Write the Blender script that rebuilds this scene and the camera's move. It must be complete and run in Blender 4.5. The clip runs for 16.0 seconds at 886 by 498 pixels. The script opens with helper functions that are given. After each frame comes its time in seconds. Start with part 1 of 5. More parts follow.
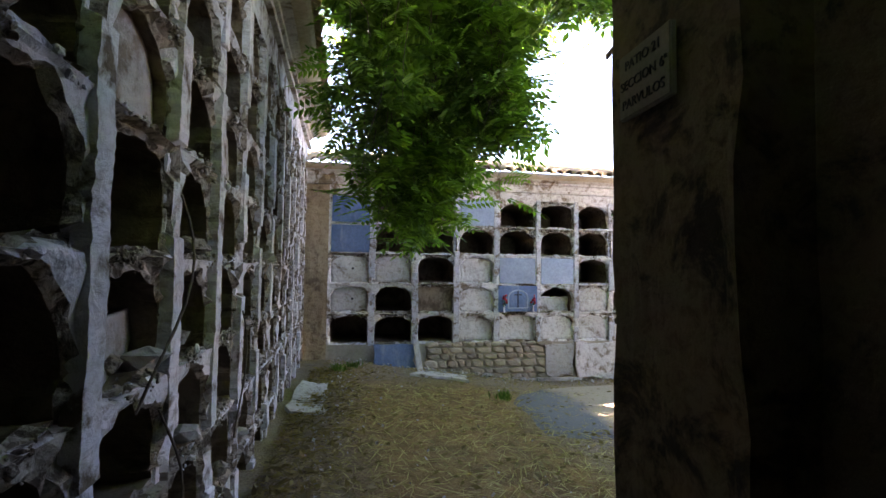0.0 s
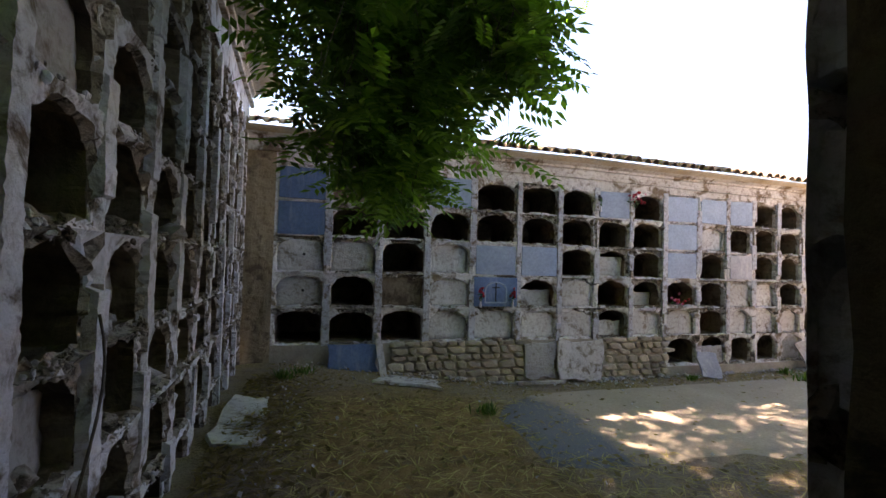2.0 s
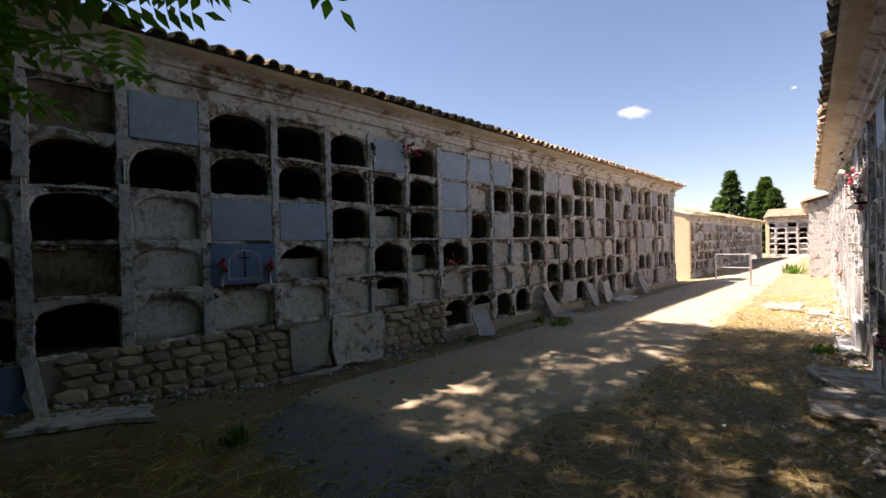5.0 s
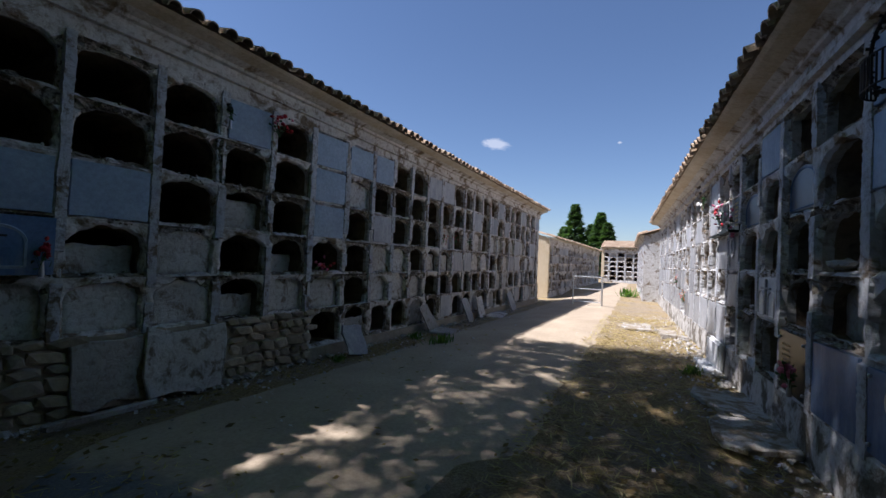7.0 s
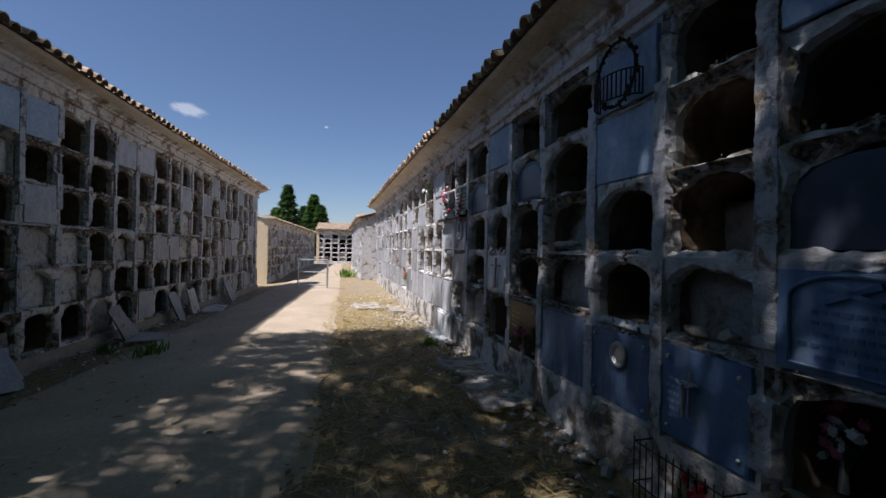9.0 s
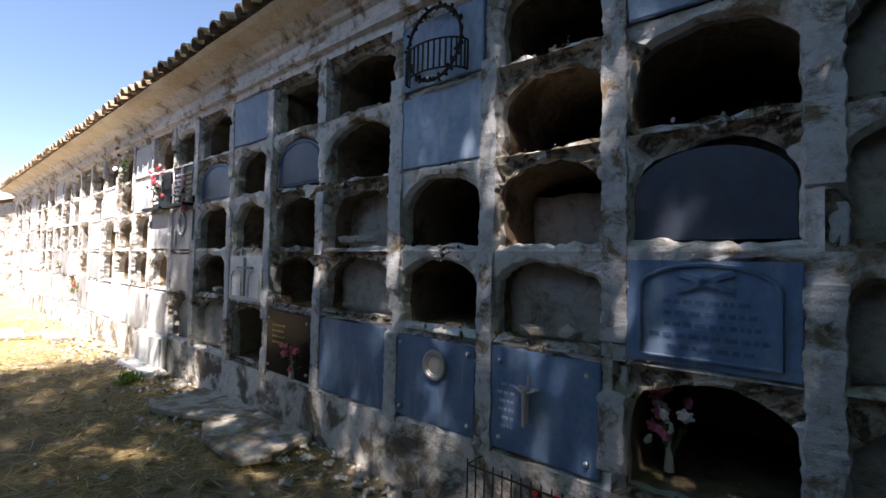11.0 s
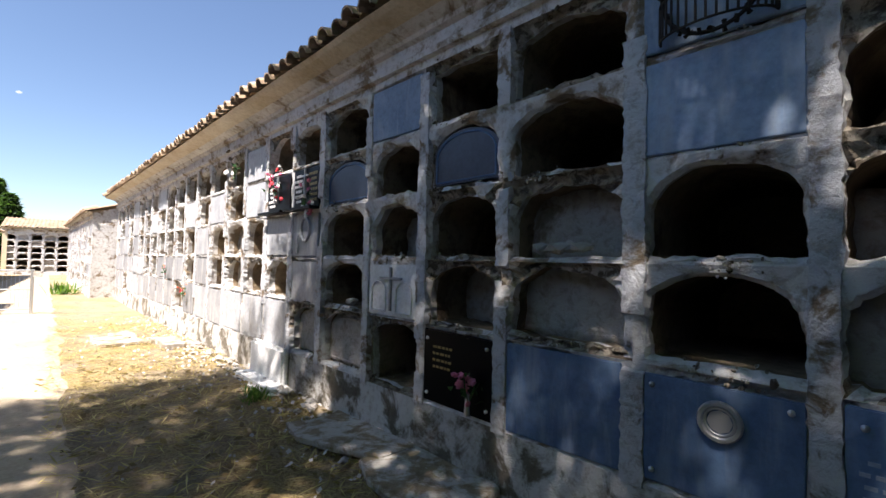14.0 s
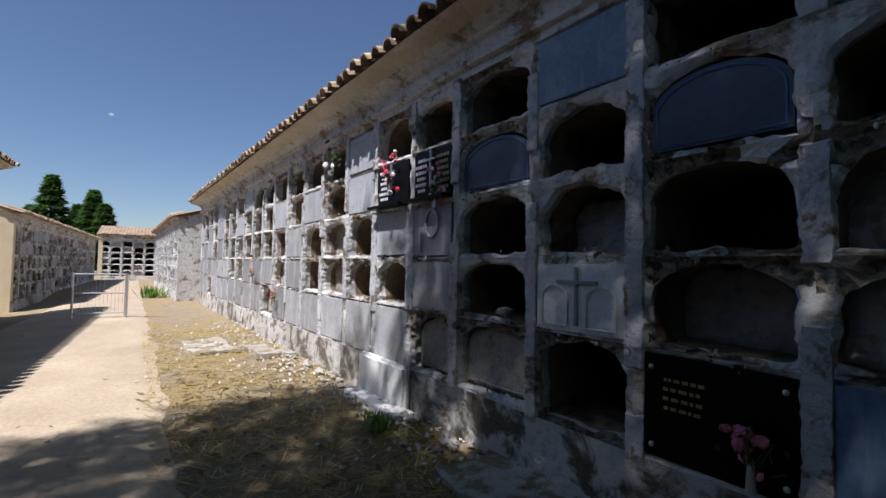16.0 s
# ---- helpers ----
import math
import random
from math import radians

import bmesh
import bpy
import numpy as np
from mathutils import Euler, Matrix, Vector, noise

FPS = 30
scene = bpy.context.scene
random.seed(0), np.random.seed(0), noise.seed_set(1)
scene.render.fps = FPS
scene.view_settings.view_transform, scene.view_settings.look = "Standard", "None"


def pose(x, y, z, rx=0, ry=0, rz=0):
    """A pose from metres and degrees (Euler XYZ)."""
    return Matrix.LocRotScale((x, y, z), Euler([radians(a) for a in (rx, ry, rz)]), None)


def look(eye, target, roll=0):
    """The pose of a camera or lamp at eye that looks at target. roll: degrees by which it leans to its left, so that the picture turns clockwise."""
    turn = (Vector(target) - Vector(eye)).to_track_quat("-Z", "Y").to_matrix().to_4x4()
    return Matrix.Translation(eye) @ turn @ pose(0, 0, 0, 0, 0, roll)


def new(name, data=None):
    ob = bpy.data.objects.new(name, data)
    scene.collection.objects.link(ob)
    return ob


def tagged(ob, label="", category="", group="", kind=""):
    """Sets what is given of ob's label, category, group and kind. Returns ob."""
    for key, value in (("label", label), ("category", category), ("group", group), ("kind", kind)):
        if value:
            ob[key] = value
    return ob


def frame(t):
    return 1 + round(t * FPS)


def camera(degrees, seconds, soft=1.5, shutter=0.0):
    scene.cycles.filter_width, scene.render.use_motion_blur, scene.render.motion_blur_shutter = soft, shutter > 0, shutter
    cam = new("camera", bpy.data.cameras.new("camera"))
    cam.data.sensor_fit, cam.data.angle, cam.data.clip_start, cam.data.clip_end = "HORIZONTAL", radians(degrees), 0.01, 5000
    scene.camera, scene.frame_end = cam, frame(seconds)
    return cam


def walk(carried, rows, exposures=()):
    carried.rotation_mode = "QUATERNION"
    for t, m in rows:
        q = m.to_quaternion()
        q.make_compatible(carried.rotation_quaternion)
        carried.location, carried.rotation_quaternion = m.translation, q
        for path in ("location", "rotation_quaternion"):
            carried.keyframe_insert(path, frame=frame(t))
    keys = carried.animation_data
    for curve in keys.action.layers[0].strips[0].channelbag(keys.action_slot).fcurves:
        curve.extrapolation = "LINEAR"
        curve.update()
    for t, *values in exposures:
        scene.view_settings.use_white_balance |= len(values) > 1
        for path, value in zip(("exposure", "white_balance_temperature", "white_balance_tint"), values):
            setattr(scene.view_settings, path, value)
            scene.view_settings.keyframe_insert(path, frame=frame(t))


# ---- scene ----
cam = camera(89.8, 16.0)
PATH = [
    (0, (0.478, 1.112, 1.941), (0.829, 3.079, 2.039), 0.7),
    (0.5, (0.514, 1.39, 1.939), (0.869, 3.357, 2.028), 0.7),
    (1, (0.522, 1.674, 1.919), (0.901, 3.636, 2.008), 2.0),
    (1.3, (0.506, 1.873, 1.907), (0.916, 3.828, 1.992), 1.7),
    (1.5, (0.498, 2.014, 1.906), (0.941, 3.963, 1.987), 0.6),
    (2, (0.487, 2.326, 1.893), (1.029, 4.25, 1.954), 1.6),
    (2.5, (0.511, 2.707, 1.861), (1.201, 4.583, 1.914), 0.9),
    (3, (0.647, 2.973, 1.826), (1.508, 4.778, 1.858), 2.3),
    (3.5, (0.733, 3.438, 1.723), (1.816, 5.118, 1.787), 0.1),
    (4, (0.903, 3.531, 1.661), (2.123, 5.115, 1.703), 0.8),
    (4.2, (0.962, 3.586, 1.634), (2.237, 5.127, 1.657), 0.1),
    (6.3, (1.714, 4.309, 1.521), (3.344, 5.467, 1.553), 0.8),
    (6.5, (1.796, 4.42, 1.485), (3.464, 5.523, 1.53), 1.3),
    (7, (1.931, 4.686, 1.452), (3.715, 5.588, 1.496), 2.6),
    (7.5, (2.126, 4.732, 1.426), (4.001, 5.424, 1.493), 0.6),
    (8, (2.31, 4.908, 1.417), (4.27, 5.299, 1.472), 2.3),
    (8.5, (2.453, 5.073, 1.451), (4.452, 5.131, 1.479), 1.7),
    (9, (2.329, 5.288, 1.470), (4.302, 4.959, 1.475), 1.2),
    (9.5, (2.521, 5.471, 1.449), (4.375, 4.719, 1.441), 0.2),
    (10, (2.767, 5.515, 1.397), (4.416, 4.385, 1.413), 0.8),
    (10.2, (3.002, 5.418, 1.379), (4.561, 4.166, 1.403), 0.9),
    (12.3, (3.453, 5.535, 1.481), (4.793, 4.053, 1.554), 1.8),
    (12.5, (3.573, 5.539, 1.513), (4.941, 4.082, 1.582), 3.3),
    (13, (3.834, 5.669, 1.473), (5.225, 4.235, 1.544), 2.2),
    (13.5, (4.055, 5.726, 1.493), (5.522, 4.368, 1.553), 2.3),
    (14, (4.377, 5.738, 1.438), (5.938, 4.489, 1.5), 1.3),
    (14.5, (4.691, 5.79, 1.412), (6.312, 4.621, 1.495), 2.5),
    (15, (4.978, 5.911, 1.412), (6.62, 4.773, 1.488), 1.3),
    (15.5, (5.288, 5.88, 1.386), (6.963, 4.791, 1.475), 1.5),
    (16, (5.618, 5.913, 1.384), (7.318, 4.862, 1.46), 1.1),
]
EXPOSURES = [(0.0, 4.5, 7800, 33), (1.5, 3.95, 7900, 33), (2.5, 2.95, 7800, 28), (3.0, 2.75, 7700, 28), (3.5, 2.4, 7800, 27), (4.0, 2.1, 7800, 26), (6.3, 1.2, 6200, 20), (7.0, 0.9, 5850, 18), (8.0, 0.62, 5900, 18), (9.0, 0.58, 5950, 18), (9.5, 0.8, 6100, 18), (10.0, 1.3, 6450, 18), (10.2, 1.6, 6700, 18),
             (12.3, 2.4, 6800, 16), (13.0, 2.35, 6800, 16), (13.5, 2.1, 6700, 16), (14.0, 1.8, 6600, 16), (14.5, 1.5, 6400, 16), (15.0, 1.12, 6200, 16), (16.0, 0.68, 6000, 16)]
walk(cam, [(t, look(eye, target, roll)) for t, eye, target, roll in PATH], EXPOSURES)

# ---- light ----
SUN_TO = Vector((-0.55, 1.0, 1.95)).normalized()
world = bpy.data.worlds.new("sky_world")
scene.world = world
world.use_nodes = True
wn = world.node_tree
sky = wn.nodes.new("ShaderNodeTexSky")
sky.sky_type = "NISHITA"
sky.sun_disc = False
sky.sun_elevation = math.asin(SUN_TO.z)
sky.sun_rotation = math.atan2(SUN_TO.x, SUN_TO.y)
sky.air_density, sky.dust_density, sky.ozone_density = 1.0, 0.2, 3.0
wn.nodes["Background"].inputs["Strength"].default_value = 0.058
wn.links.new(sky.outputs[0], wn.nodes["Background"].inputs["Color"])
sun = new("sun", bpy.data.lights.new("sun", "SUN"))
sun.data.energy, sun.data.angle, sun.data.color = 5.0, radians(0.53), (1.0, 0.95, 0.87)
sun.matrix_world = look(SUN_TO * 40, (0, 0, 0))


# ---- materials ----
def material(name, rough=0.85, metallic=0.0):
    m = bpy.data.materials.new(name)
    m.use_nodes = True
    b = m.node_tree.nodes["Principled BSDF"]
    b.inputs["Roughness"].default_value = rough
    b.inputs["Metallic"].default_value = metallic
    b.inputs["Specular IOR Level"].default_value = 0.3
    return m, m.node_tree, b


def noise_tex(nt, scale, detail=6.0, rough=0.6, distort=0.0, coords=None):
    n = nt.nodes.new("ShaderNodeTexNoise")
    n.inputs["Scale"].default_value, n.inputs["Detail"].default_value = scale, detail
    n.inputs["Roughness"].default_value, n.inputs["Distortion"].default_value = rough, distort
    if coords:
        nt.links.new(coords, n.inputs["Vector"])
    return n


def ramp(nt, source, stops):
    r = nt.nodes.new("ShaderNodeValToRGB")
    while len(r.color_ramp.elements) < len(stops):
        r.color_ramp.elements.new(0.5)
    for e, (p, c) in zip(r.color_ramp.elements, stops):
        e.position, e.color = p, (*c, 1) if len(c) == 3 else c
    nt.links.new(source, r.inputs[0])
    return r


def mix(nt, fac, a, b, blend="MIX"):
    n = nt.nodes.new("ShaderNodeMix")
    n.data_type, n.blend_type = "RGBA", blend
    for value, slot in ((fac, n.inputs[0]), (a, n.inputs[6]), (b, n.inputs[7])):
        if isinstance(value, (int, float)):
            slot.default_value = value
        elif isinstance(value, tuple):
            slot.default_value = (*value, 1)
        else:
            nt.links.new(value, slot)
    return n.outputs[2]


def bump(nt, bsdf, source, strength, distance=0.02):
    b = nt.nodes.new("ShaderNodeBump")
    b.inputs["Strength"].default_value, b.inputs["Distance"].default_value = strength, distance
    nt.links.new(source, b.inputs["Height"])
    nt.links.new(b.outputs[0], bsdf.inputs["Normal"])


def world_coords(nt):
    return nt.nodes.new("ShaderNodeNewGeometry").outputs["Position"]


def plaster(name, white, mid, brown, peel=0.52, patch=2.2):
    """Old limewash peeling off earth-coloured mortar."""
    m, nt, b = material(name, 0.92)
    co = world_coords(nt)
    big = noise_tex(nt, patch, 8, 0.68, 0.4, co)
    fine = noise_tex(nt, 14, 8, 0.7, 0.3, co)
    tint = noise_tex(nt, 0.9, 4, 0.5, 0, co)
    base = mix(nt, ramp(nt, tint.outputs[0], [(0.35, (0, 0, 0)), (0.65, (1, 1, 1))]).outputs[0], white, mid)
    peelmask = ramp(nt, big.outputs[0], [(peel, (0, 0, 0)), (peel + 0.09, (1, 1, 1))])
    col = mix(nt, peelmask.outputs[0], base, brown)
    spots = ramp(nt, fine.outputs[0], [(0.30, (0.45, 0.38, 0.30)), (0.52, (1, 1, 1))])
    col = mix(nt, 0.8, col, spots.outputs[0], "MULTIPLY")
    nt.links.new(col, b.inputs["Base Color"])
    add = nt.nodes.new("ShaderNodeMath")
    add.operation = "MULTIPLY_ADD"
    nt.links.new(big.outputs[0], add.inputs[0])
    add.inputs[1].default_value = -1.5
    nt.links.new(fine.outputs[0], add.inputs[2])
    bump(nt, b, add.outputs[0], 0.7, 0.03)
    return m


def mottled(name, c1, c2, scale=4.0, rough=0.85, relief=0.3, dist=0.01, fine=40.0, spec=0.3, per_object=0.0):
    m, nt, b = material(name, rough)
    co = world_coords(nt)
    n1, n2 = noise_tex(nt, scale, 7, 0.65, 0.3, co), noise_tex(nt, fine, 6, 0.7, 0, co)
    col = mix(nt, ramp(nt, n1.outputs[0], [(0.32, (0, 0, 0)), (0.68, (1, 1, 1))]).outputs[0], c1, c2)
    grain = ramp(nt, n2.outputs[0], [(0.25, (0.6, 0.58, 0.55)), (0.6, (1.05, 1.05, 1.05))])
    col = mix(nt, 0.7, col, grain.outputs[0], "MULTIPLY")
    if per_object:
        info = nt.nodes.new("ShaderNodeObjectInfo")
        r = ramp(nt, info.outputs["Random"], [(0, (1 - per_object,) * 3), (1, (1 + per_object,) * 3)])
        col = mix(nt, 1.0, col, r.outputs[0], "MULTIPLY")
    nt.links.new(col, b.inputs["Base Color"])
    b.inputs["Specular IOR Level"].default_value = spec
    bump(nt, b, n2.outputs[0], relief, dist)
    return m


def plain(name, c, rough=0.5, metallic=0.0, spec=0.5):
    m, nt, b = material(name, rough, metallic)
    b.inputs["Base Color"].default_value = (*c, 1)
    b.inputs["Specular IOR Level"].default_value = spec
    return m


WALL_A = plaster("limewash_grey", (0.70, 0.68, 0.65), (0.53, 0.50, 0.46), (0.21, 0.155, 0.10), 0.505, 2.8)
WALL_B = plaster("limewash_white", (0.65, 0.65, 0.65), (0.47, 0.465, 0.46), (0.23, 0.175, 0.12), 0.525, 3.2)
WALL_L = plaster("limewash_ruined", (0.70, 0.70, 0.725), (0.50, 0.49, 0.48), (0.15, 0.115, 0.08), 0.515, 4.0)
WALL_BASE = plaster("stained_base", (0.60, 0.59, 0.57), (0.42, 0.40, 0.37), (0.15, 0.13, 0.10), 0.48, 3.0)
# earth-brown insides, darkened further to carry the shade of the recesses
CAVITY_SHADE = plaster("niche_inside_shaded", (0.27, 0.21, 0.14), (0.20, 0.15, 0.10), (0.10, 0.07, 0.045), 0.50)
PILASTER = plaster("pilaster_paint", (0.55, 0.56, 0.585), (0.42, 0.43, 0.45), (0.19, 0.145, 0.10), 0.525, 6.5)
CLOSURE = plaster("niche_mortar", (0.44, 0.42, 0.39), (0.32, 0.30, 0.27), (0.22, 0.18, 0.14), 0.56, 3.0)
BROKEN = plaster("broken_mortar", (0.25, 0.21, 0.16), (0.40, 0.36, 0.30), (0.09, 0.07, 0.05), 0.48, 16.0)
CLOSURE_PALE = plaster("niche_plaster", (0.66, 0.65, 0.62), (0.46, 0.44, 0.40), (0.24, 0.19, 0.14), 0.55, 3.5)
CORNICE = mottled("ochre_render", (0.44, 0.35, 0.23), (0.63, 0.58, 0.48), 1.7, 0.9, 0.4, 0.012, 24)


def streaked(name, c1, c2, lime, amount, per_object=0.15):
    """Polished stone under dust and lime that has run down it."""
    m = mottled(name, c1, c2, 3.0, 0.5, 0.08, 0.004, 26, 0.35, per_object)
    nt = m.node_tree
    b = next(n for n in nt.nodes if n.type == "BSDF_PRINCIPLED")
    old = b.inputs["Base Color"].links[0].from_socket
    turn = nt.nodes.new("ShaderNodeMapping")
    turn.inputs["Scale"].default_value = (9.0, 9.0, 1.6)
    turn.inputs["Rotation"].default_value = (0.0, 0.25, 0.0)
    nt.links.new(world_coords(nt), turn.inputs["Vector"])
    run = noise_tex(nt, 1.0, 5, 0.6, 0.3, turn.outputs[0])
    mask = ramp(nt, run.outputs[0], [(0.50, (0, 0, 0)), (0.72, (amount,) * 3)])
    nt.links.new(mix(nt, mask.outputs[0], old, lime), b.inputs["Base Color"])
    return m


MARBLE = streaked("grey_marble", (0.25, 0.26, 0.28), (0.37, 0.38, 0.40), (0.52, 0.51, 0.49), 0.6, 0.3)
BLUE = streaked("blue_marble", (0.075, 0.14, 0.26), (0.13, 0.21, 0.35), (0.40, 0.44, 0.48), 0.35)
BLUE_MID = streaked("weathered_blue_stone", (0.15, 0.22, 0.33), (0.23, 0.31, 0.43), (0.42, 0.44, 0.46), 0.55)
PALE = mottled("pale_marble", (0.55, 0.56, 0.57), (0.68, 0.69, 0.70), 3.0, 0.5, 0.1, 0.004, 26)
BLACK = plain("black_granite", (0.004, 0.004, 0.005), 0.3, 0.0, 0.10)
DARKPANEL = mottled("dark_panel", (0.035, 0.045, 0.07), (0.06, 0.075, 0.11), 3.0, 0.35, 0.05, 0.004, 26, 0.4)
TILE = mottled("roof_tile_clay", (0.30, 0.20, 0.13), (0.46, 0.36, 0.26), 2.0, 0.9, 0.5, 0.01, 22, 0.2, 0.3)
STONE = mottled("rubble_stone", (0.34, 0.28, 0.20), (0.48, 0.41, 0.31), 3.0, 0.95, 0.6, 0.02, 18, 0.2, 0.25)
MORTAR = mottled("old_mortar", (0.32, 0.275, 0.21), (0.44, 0.385, 0.30), 2.0, 0.95, 0.6, 0.02, 16)


def street():
    """Worn tan concrete, patched with dark asphalt at its near end."""
    m = mottled("street_concrete", (0.36, 0.29, 0.21), (0.46, 0.38, 0.28), 0.9, 0.9, 0.25, 0.006, 30)
    nt = m.node_tree
    b = next(n for n in nt.nodes if n.type == "BSDF_PRINCIPLED")
    old = b.inputs["Base Color"].links[0].from_socket
    co = world_coords(nt)
    split = nt.nodes.new("ShaderNodeSeparateXYZ")
    nt.links.new(co, split.inputs[0])
    wob = noise_tex(nt, 1.3, 5, 0.55, 0.2, co)
    add = nt.nodes.new("ShaderNodeMath")
    add.operation = "MULTIPLY_ADD"
    nt.links.new(wob.outputs[0], add.inputs[0])
    add.inputs[1].default_value = 1.4
    nt.links.new(split.outputs[0], add.inputs[2])
    edge = nt.nodes.new("ShaderNodeMapRange")
    nt.links.new(add.outputs[0], edge.inputs[0])
    edge.inputs[1].default_value, edge.inputs[2].default_value = 4.1, 4.3
    grit = noise_tex(nt, 50, 5, 0.7, 0, co)
    tar = ramp(nt, grit.outputs[0], [(0.3, (0.10, 0.10, 0.105)), (0.7, (0.22, 0.22, 0.225))])
    nt.links.new(mix(nt, edge.outputs[0], tar.outputs[0], old), b.inputs["Base Color"])
    return m


CONCRETE = street()
METAL = plain("galvanised_steel", (0.55, 0.56, 0.57), 0.4, 0.8)
IRON = plain("rusty_iron", (0.018, 0.014, 0.012), 0.8, 0.2)
LETTER = plain("letter_black", (0.015, 0.015, 0.015), 0.6)
BARK = mottled("bark", (0.09, 0.07, 0.05), (0.15, 0.12, 0.09), 6, 0.95, 0.8, 0.02, 30)
RED = plain("red_petal", (0.45, 0.02, 0.03), 0.7)
PINK = plain("pink_petal", (0.60, 0.16, 0.26), 0.7)
WHITE_P = plain("white_petal", (0.75, 0.72, 0.70), 0.7)
YELLOW = plain("orange_petal", (0.75, 0.22, 0.06), 0.7)
STEM = plain("plastic_stem", (0.03, 0.10, 0.02), 0.6)


def leaf_material(name, c1, c2):
    m, nt, b = material(name, 0.55)
    g = nt.nodes.new("ShaderNodeNewGeometry")
    r = ramp(nt, g.outputs["Random Per Island"], [(0, c1), (1, c2)])
    nt.links.new(r.outputs[0], b.inputs["Base Color"])
    tr = nt.nodes.new("ShaderNodeBsdfTranslucent")
    nt.links.new(mix(nt, 1.0, r.outputs[0], (1.6, 1.95, 0.6), "MULTIPLY"), tr.inputs["Color"])
    ms = nt.nodes.new("ShaderNodeMixShader")
    ms.inputs[0].default_value = 0.4
    nt.links.new(b.outputs[0], ms.inputs[1])
    nt.links.new(tr.outputs[0], ms.inputs[2])
    nt.links.new(ms.outputs[0], nt.nodes["Material Output"].inputs["Surface"])
    return m


LEAF = leaf_material("tree_leaf", (0.055, 0.125, 0.022), (0.16, 0.28, 0.05))
CONIFER = leaf_material("conifer_needles", (0.03, 0.06, 0.028), (0.06, 0.10, 0.045))
WEED = leaf_material("weed_leaf", (0.06, 0.12, 0.03), (0.12, 0.19, 0.05))


def ground_material():
    m, nt, b = material("dry_earth", 0.95)
    co = world_coords(nt)
    big, mid_n, fine = noise_tex(nt, 0.8, 8, 0.65, 0.4, co), noise_tex(nt, 5, 8, 0.7, 0.2, co), noise_tex(nt, 45, 6, 0.75, 0, co)
    earth = mix(nt, ramp(nt, mid_n.outputs[0], [(0.35, (0, 0, 0)), (0.65, (1, 1, 1))]).outputs[0], (0.24, 0.19, 0.13), (0.38, 0.31, 0.22))
    straw = mix(nt, ramp(nt, fine.outputs[0], [(0.35, (0, 0, 0)), (0.65, (1, 1, 1))]).outputs[0], (0.20, 0.14, 0.06), (0.46, 0.36, 0.18))
    col = mix(nt, ramp(nt, big.outputs[0], [(0.42, (0, 0, 0)), (0.58, (1, 1, 1))]).outputs[0], straw, earth)
    sep = nt.nodes.new("ShaderNodeSeparateXYZ")
    nt.links.new(co, sep.inputs[0])
    patch = None
    for axis, a0, a1 in (("X", 0.2, 0.7), ("X", 3.0, 2.4), ("Y", 8.6, 7.6)):
        mr = nt.nodes.new("ShaderNodeMapRange")
        wob = nt.nodes.new("ShaderNodeMath")
        wob.operation = "MULTIPLY_ADD"
        nt.links.new(big.outputs[0], wob.inputs[0])
        wob.inputs[1].default_value = 1.2
        nt.links.new(sep.outputs[axis], wob.inputs[2])
        nt.links.new(wob.outputs[0], mr.inputs["Value"])
        mr.inputs["From Min"].default_value, mr.inputs["From Max"].default_value = a0 + 0.6, a1 + 0.6
        if patch is None:
            patch = mr.outputs[0]
        else:
            mul = nt.nodes.new("ShaderNodeMath")
            mul.operation = "MULTIPLY"
            nt.links.new(patch, mul.inputs[0])
            nt.links.new(mr.outputs[0], mul.inputs[1])
            patch = mul.outputs[0]
    moss = mix(nt, ramp(nt, mid_n.outputs[0], [(0.35, (0, 0, 0)), (0.65, (1, 1, 1))]).outputs[0], (0.20, 0.13, 0.05), (0.44, 0.29, 0.11))
    col = mix(nt, patch, col, moss)
    col = mix(nt, 0.6, col, ramp(nt, fine.outputs[0], [(0.28, (0.35, 0.3, 0.25)), (0.55, (1, 1, 1))]).outputs[0], "MULTIPLY")
    nt.links.new(col, b.inputs["Base Color"])
    bump(nt, b, fine.outputs[0], 0.9, 0.03)
    return m


EARTH = ground_material()


# ---- building helpers ----
def part(name, bm, mat, parent=None, label=""):
    me = bpy.data.meshes.new(name)
    bm.to_mesh(me)
    bm.free()
    me.materials.append(mat)
    ob = new(name, me)
    ob.parent = parent
    if label:
        ob["label"] = label
    return ob


def thing(name, label, category, group="", kind=""):
    return tagged(new(name), label, category, group, kind)


def box(bm, m, sx, sy, sz, bevel=0.0):
    r = bmesh.ops.create_cube(bm, size=1.0, matrix=m @ Matrix.Diagonal((sx, sy, sz, 1)))
    if bevel:
        edges = {e for v in r["verts"] for e in v.link_edges}
        bmesh.ops.bevel(bm, geom=list(edges), offset=bevel, segments=2, affect="EDGES")


def tube(bm, p, q, r1, r2=None, n=8):
    p, q = Vector(p), Vector(q)
    d = q - p
    m = Matrix.Translation((p + q) / 2) @ d.to_track_quat("Z", "Y").to_matrix().to_4x4()
    bmesh.ops.create_cone(bm, cap_ends=True, segments=n, radius1=r1, radius2=r1 if r2 is None else r2, depth=d.length, matrix=m)


class Face:
    """A niche front: u runs along it, d stands out of it, z is up."""

    def __init__(self, ox, oy, ux, uy, nx, ny):
        self.o, self.u, self.n = Vector((ox, oy, 0)), Vector((ux, uy, 0)), Vector((nx, ny, 0))

    def at(self, u, d, z):
        return self.o + self.u * u + self.n * d + Vector((0, 0, z))

    def mat(self, u, d, z):
        m = Matrix((self.u, self.n, (0, 0, 1))).transposed().to_4x4()
        return Matrix.Translation(self.at(u, d, z)) @ m


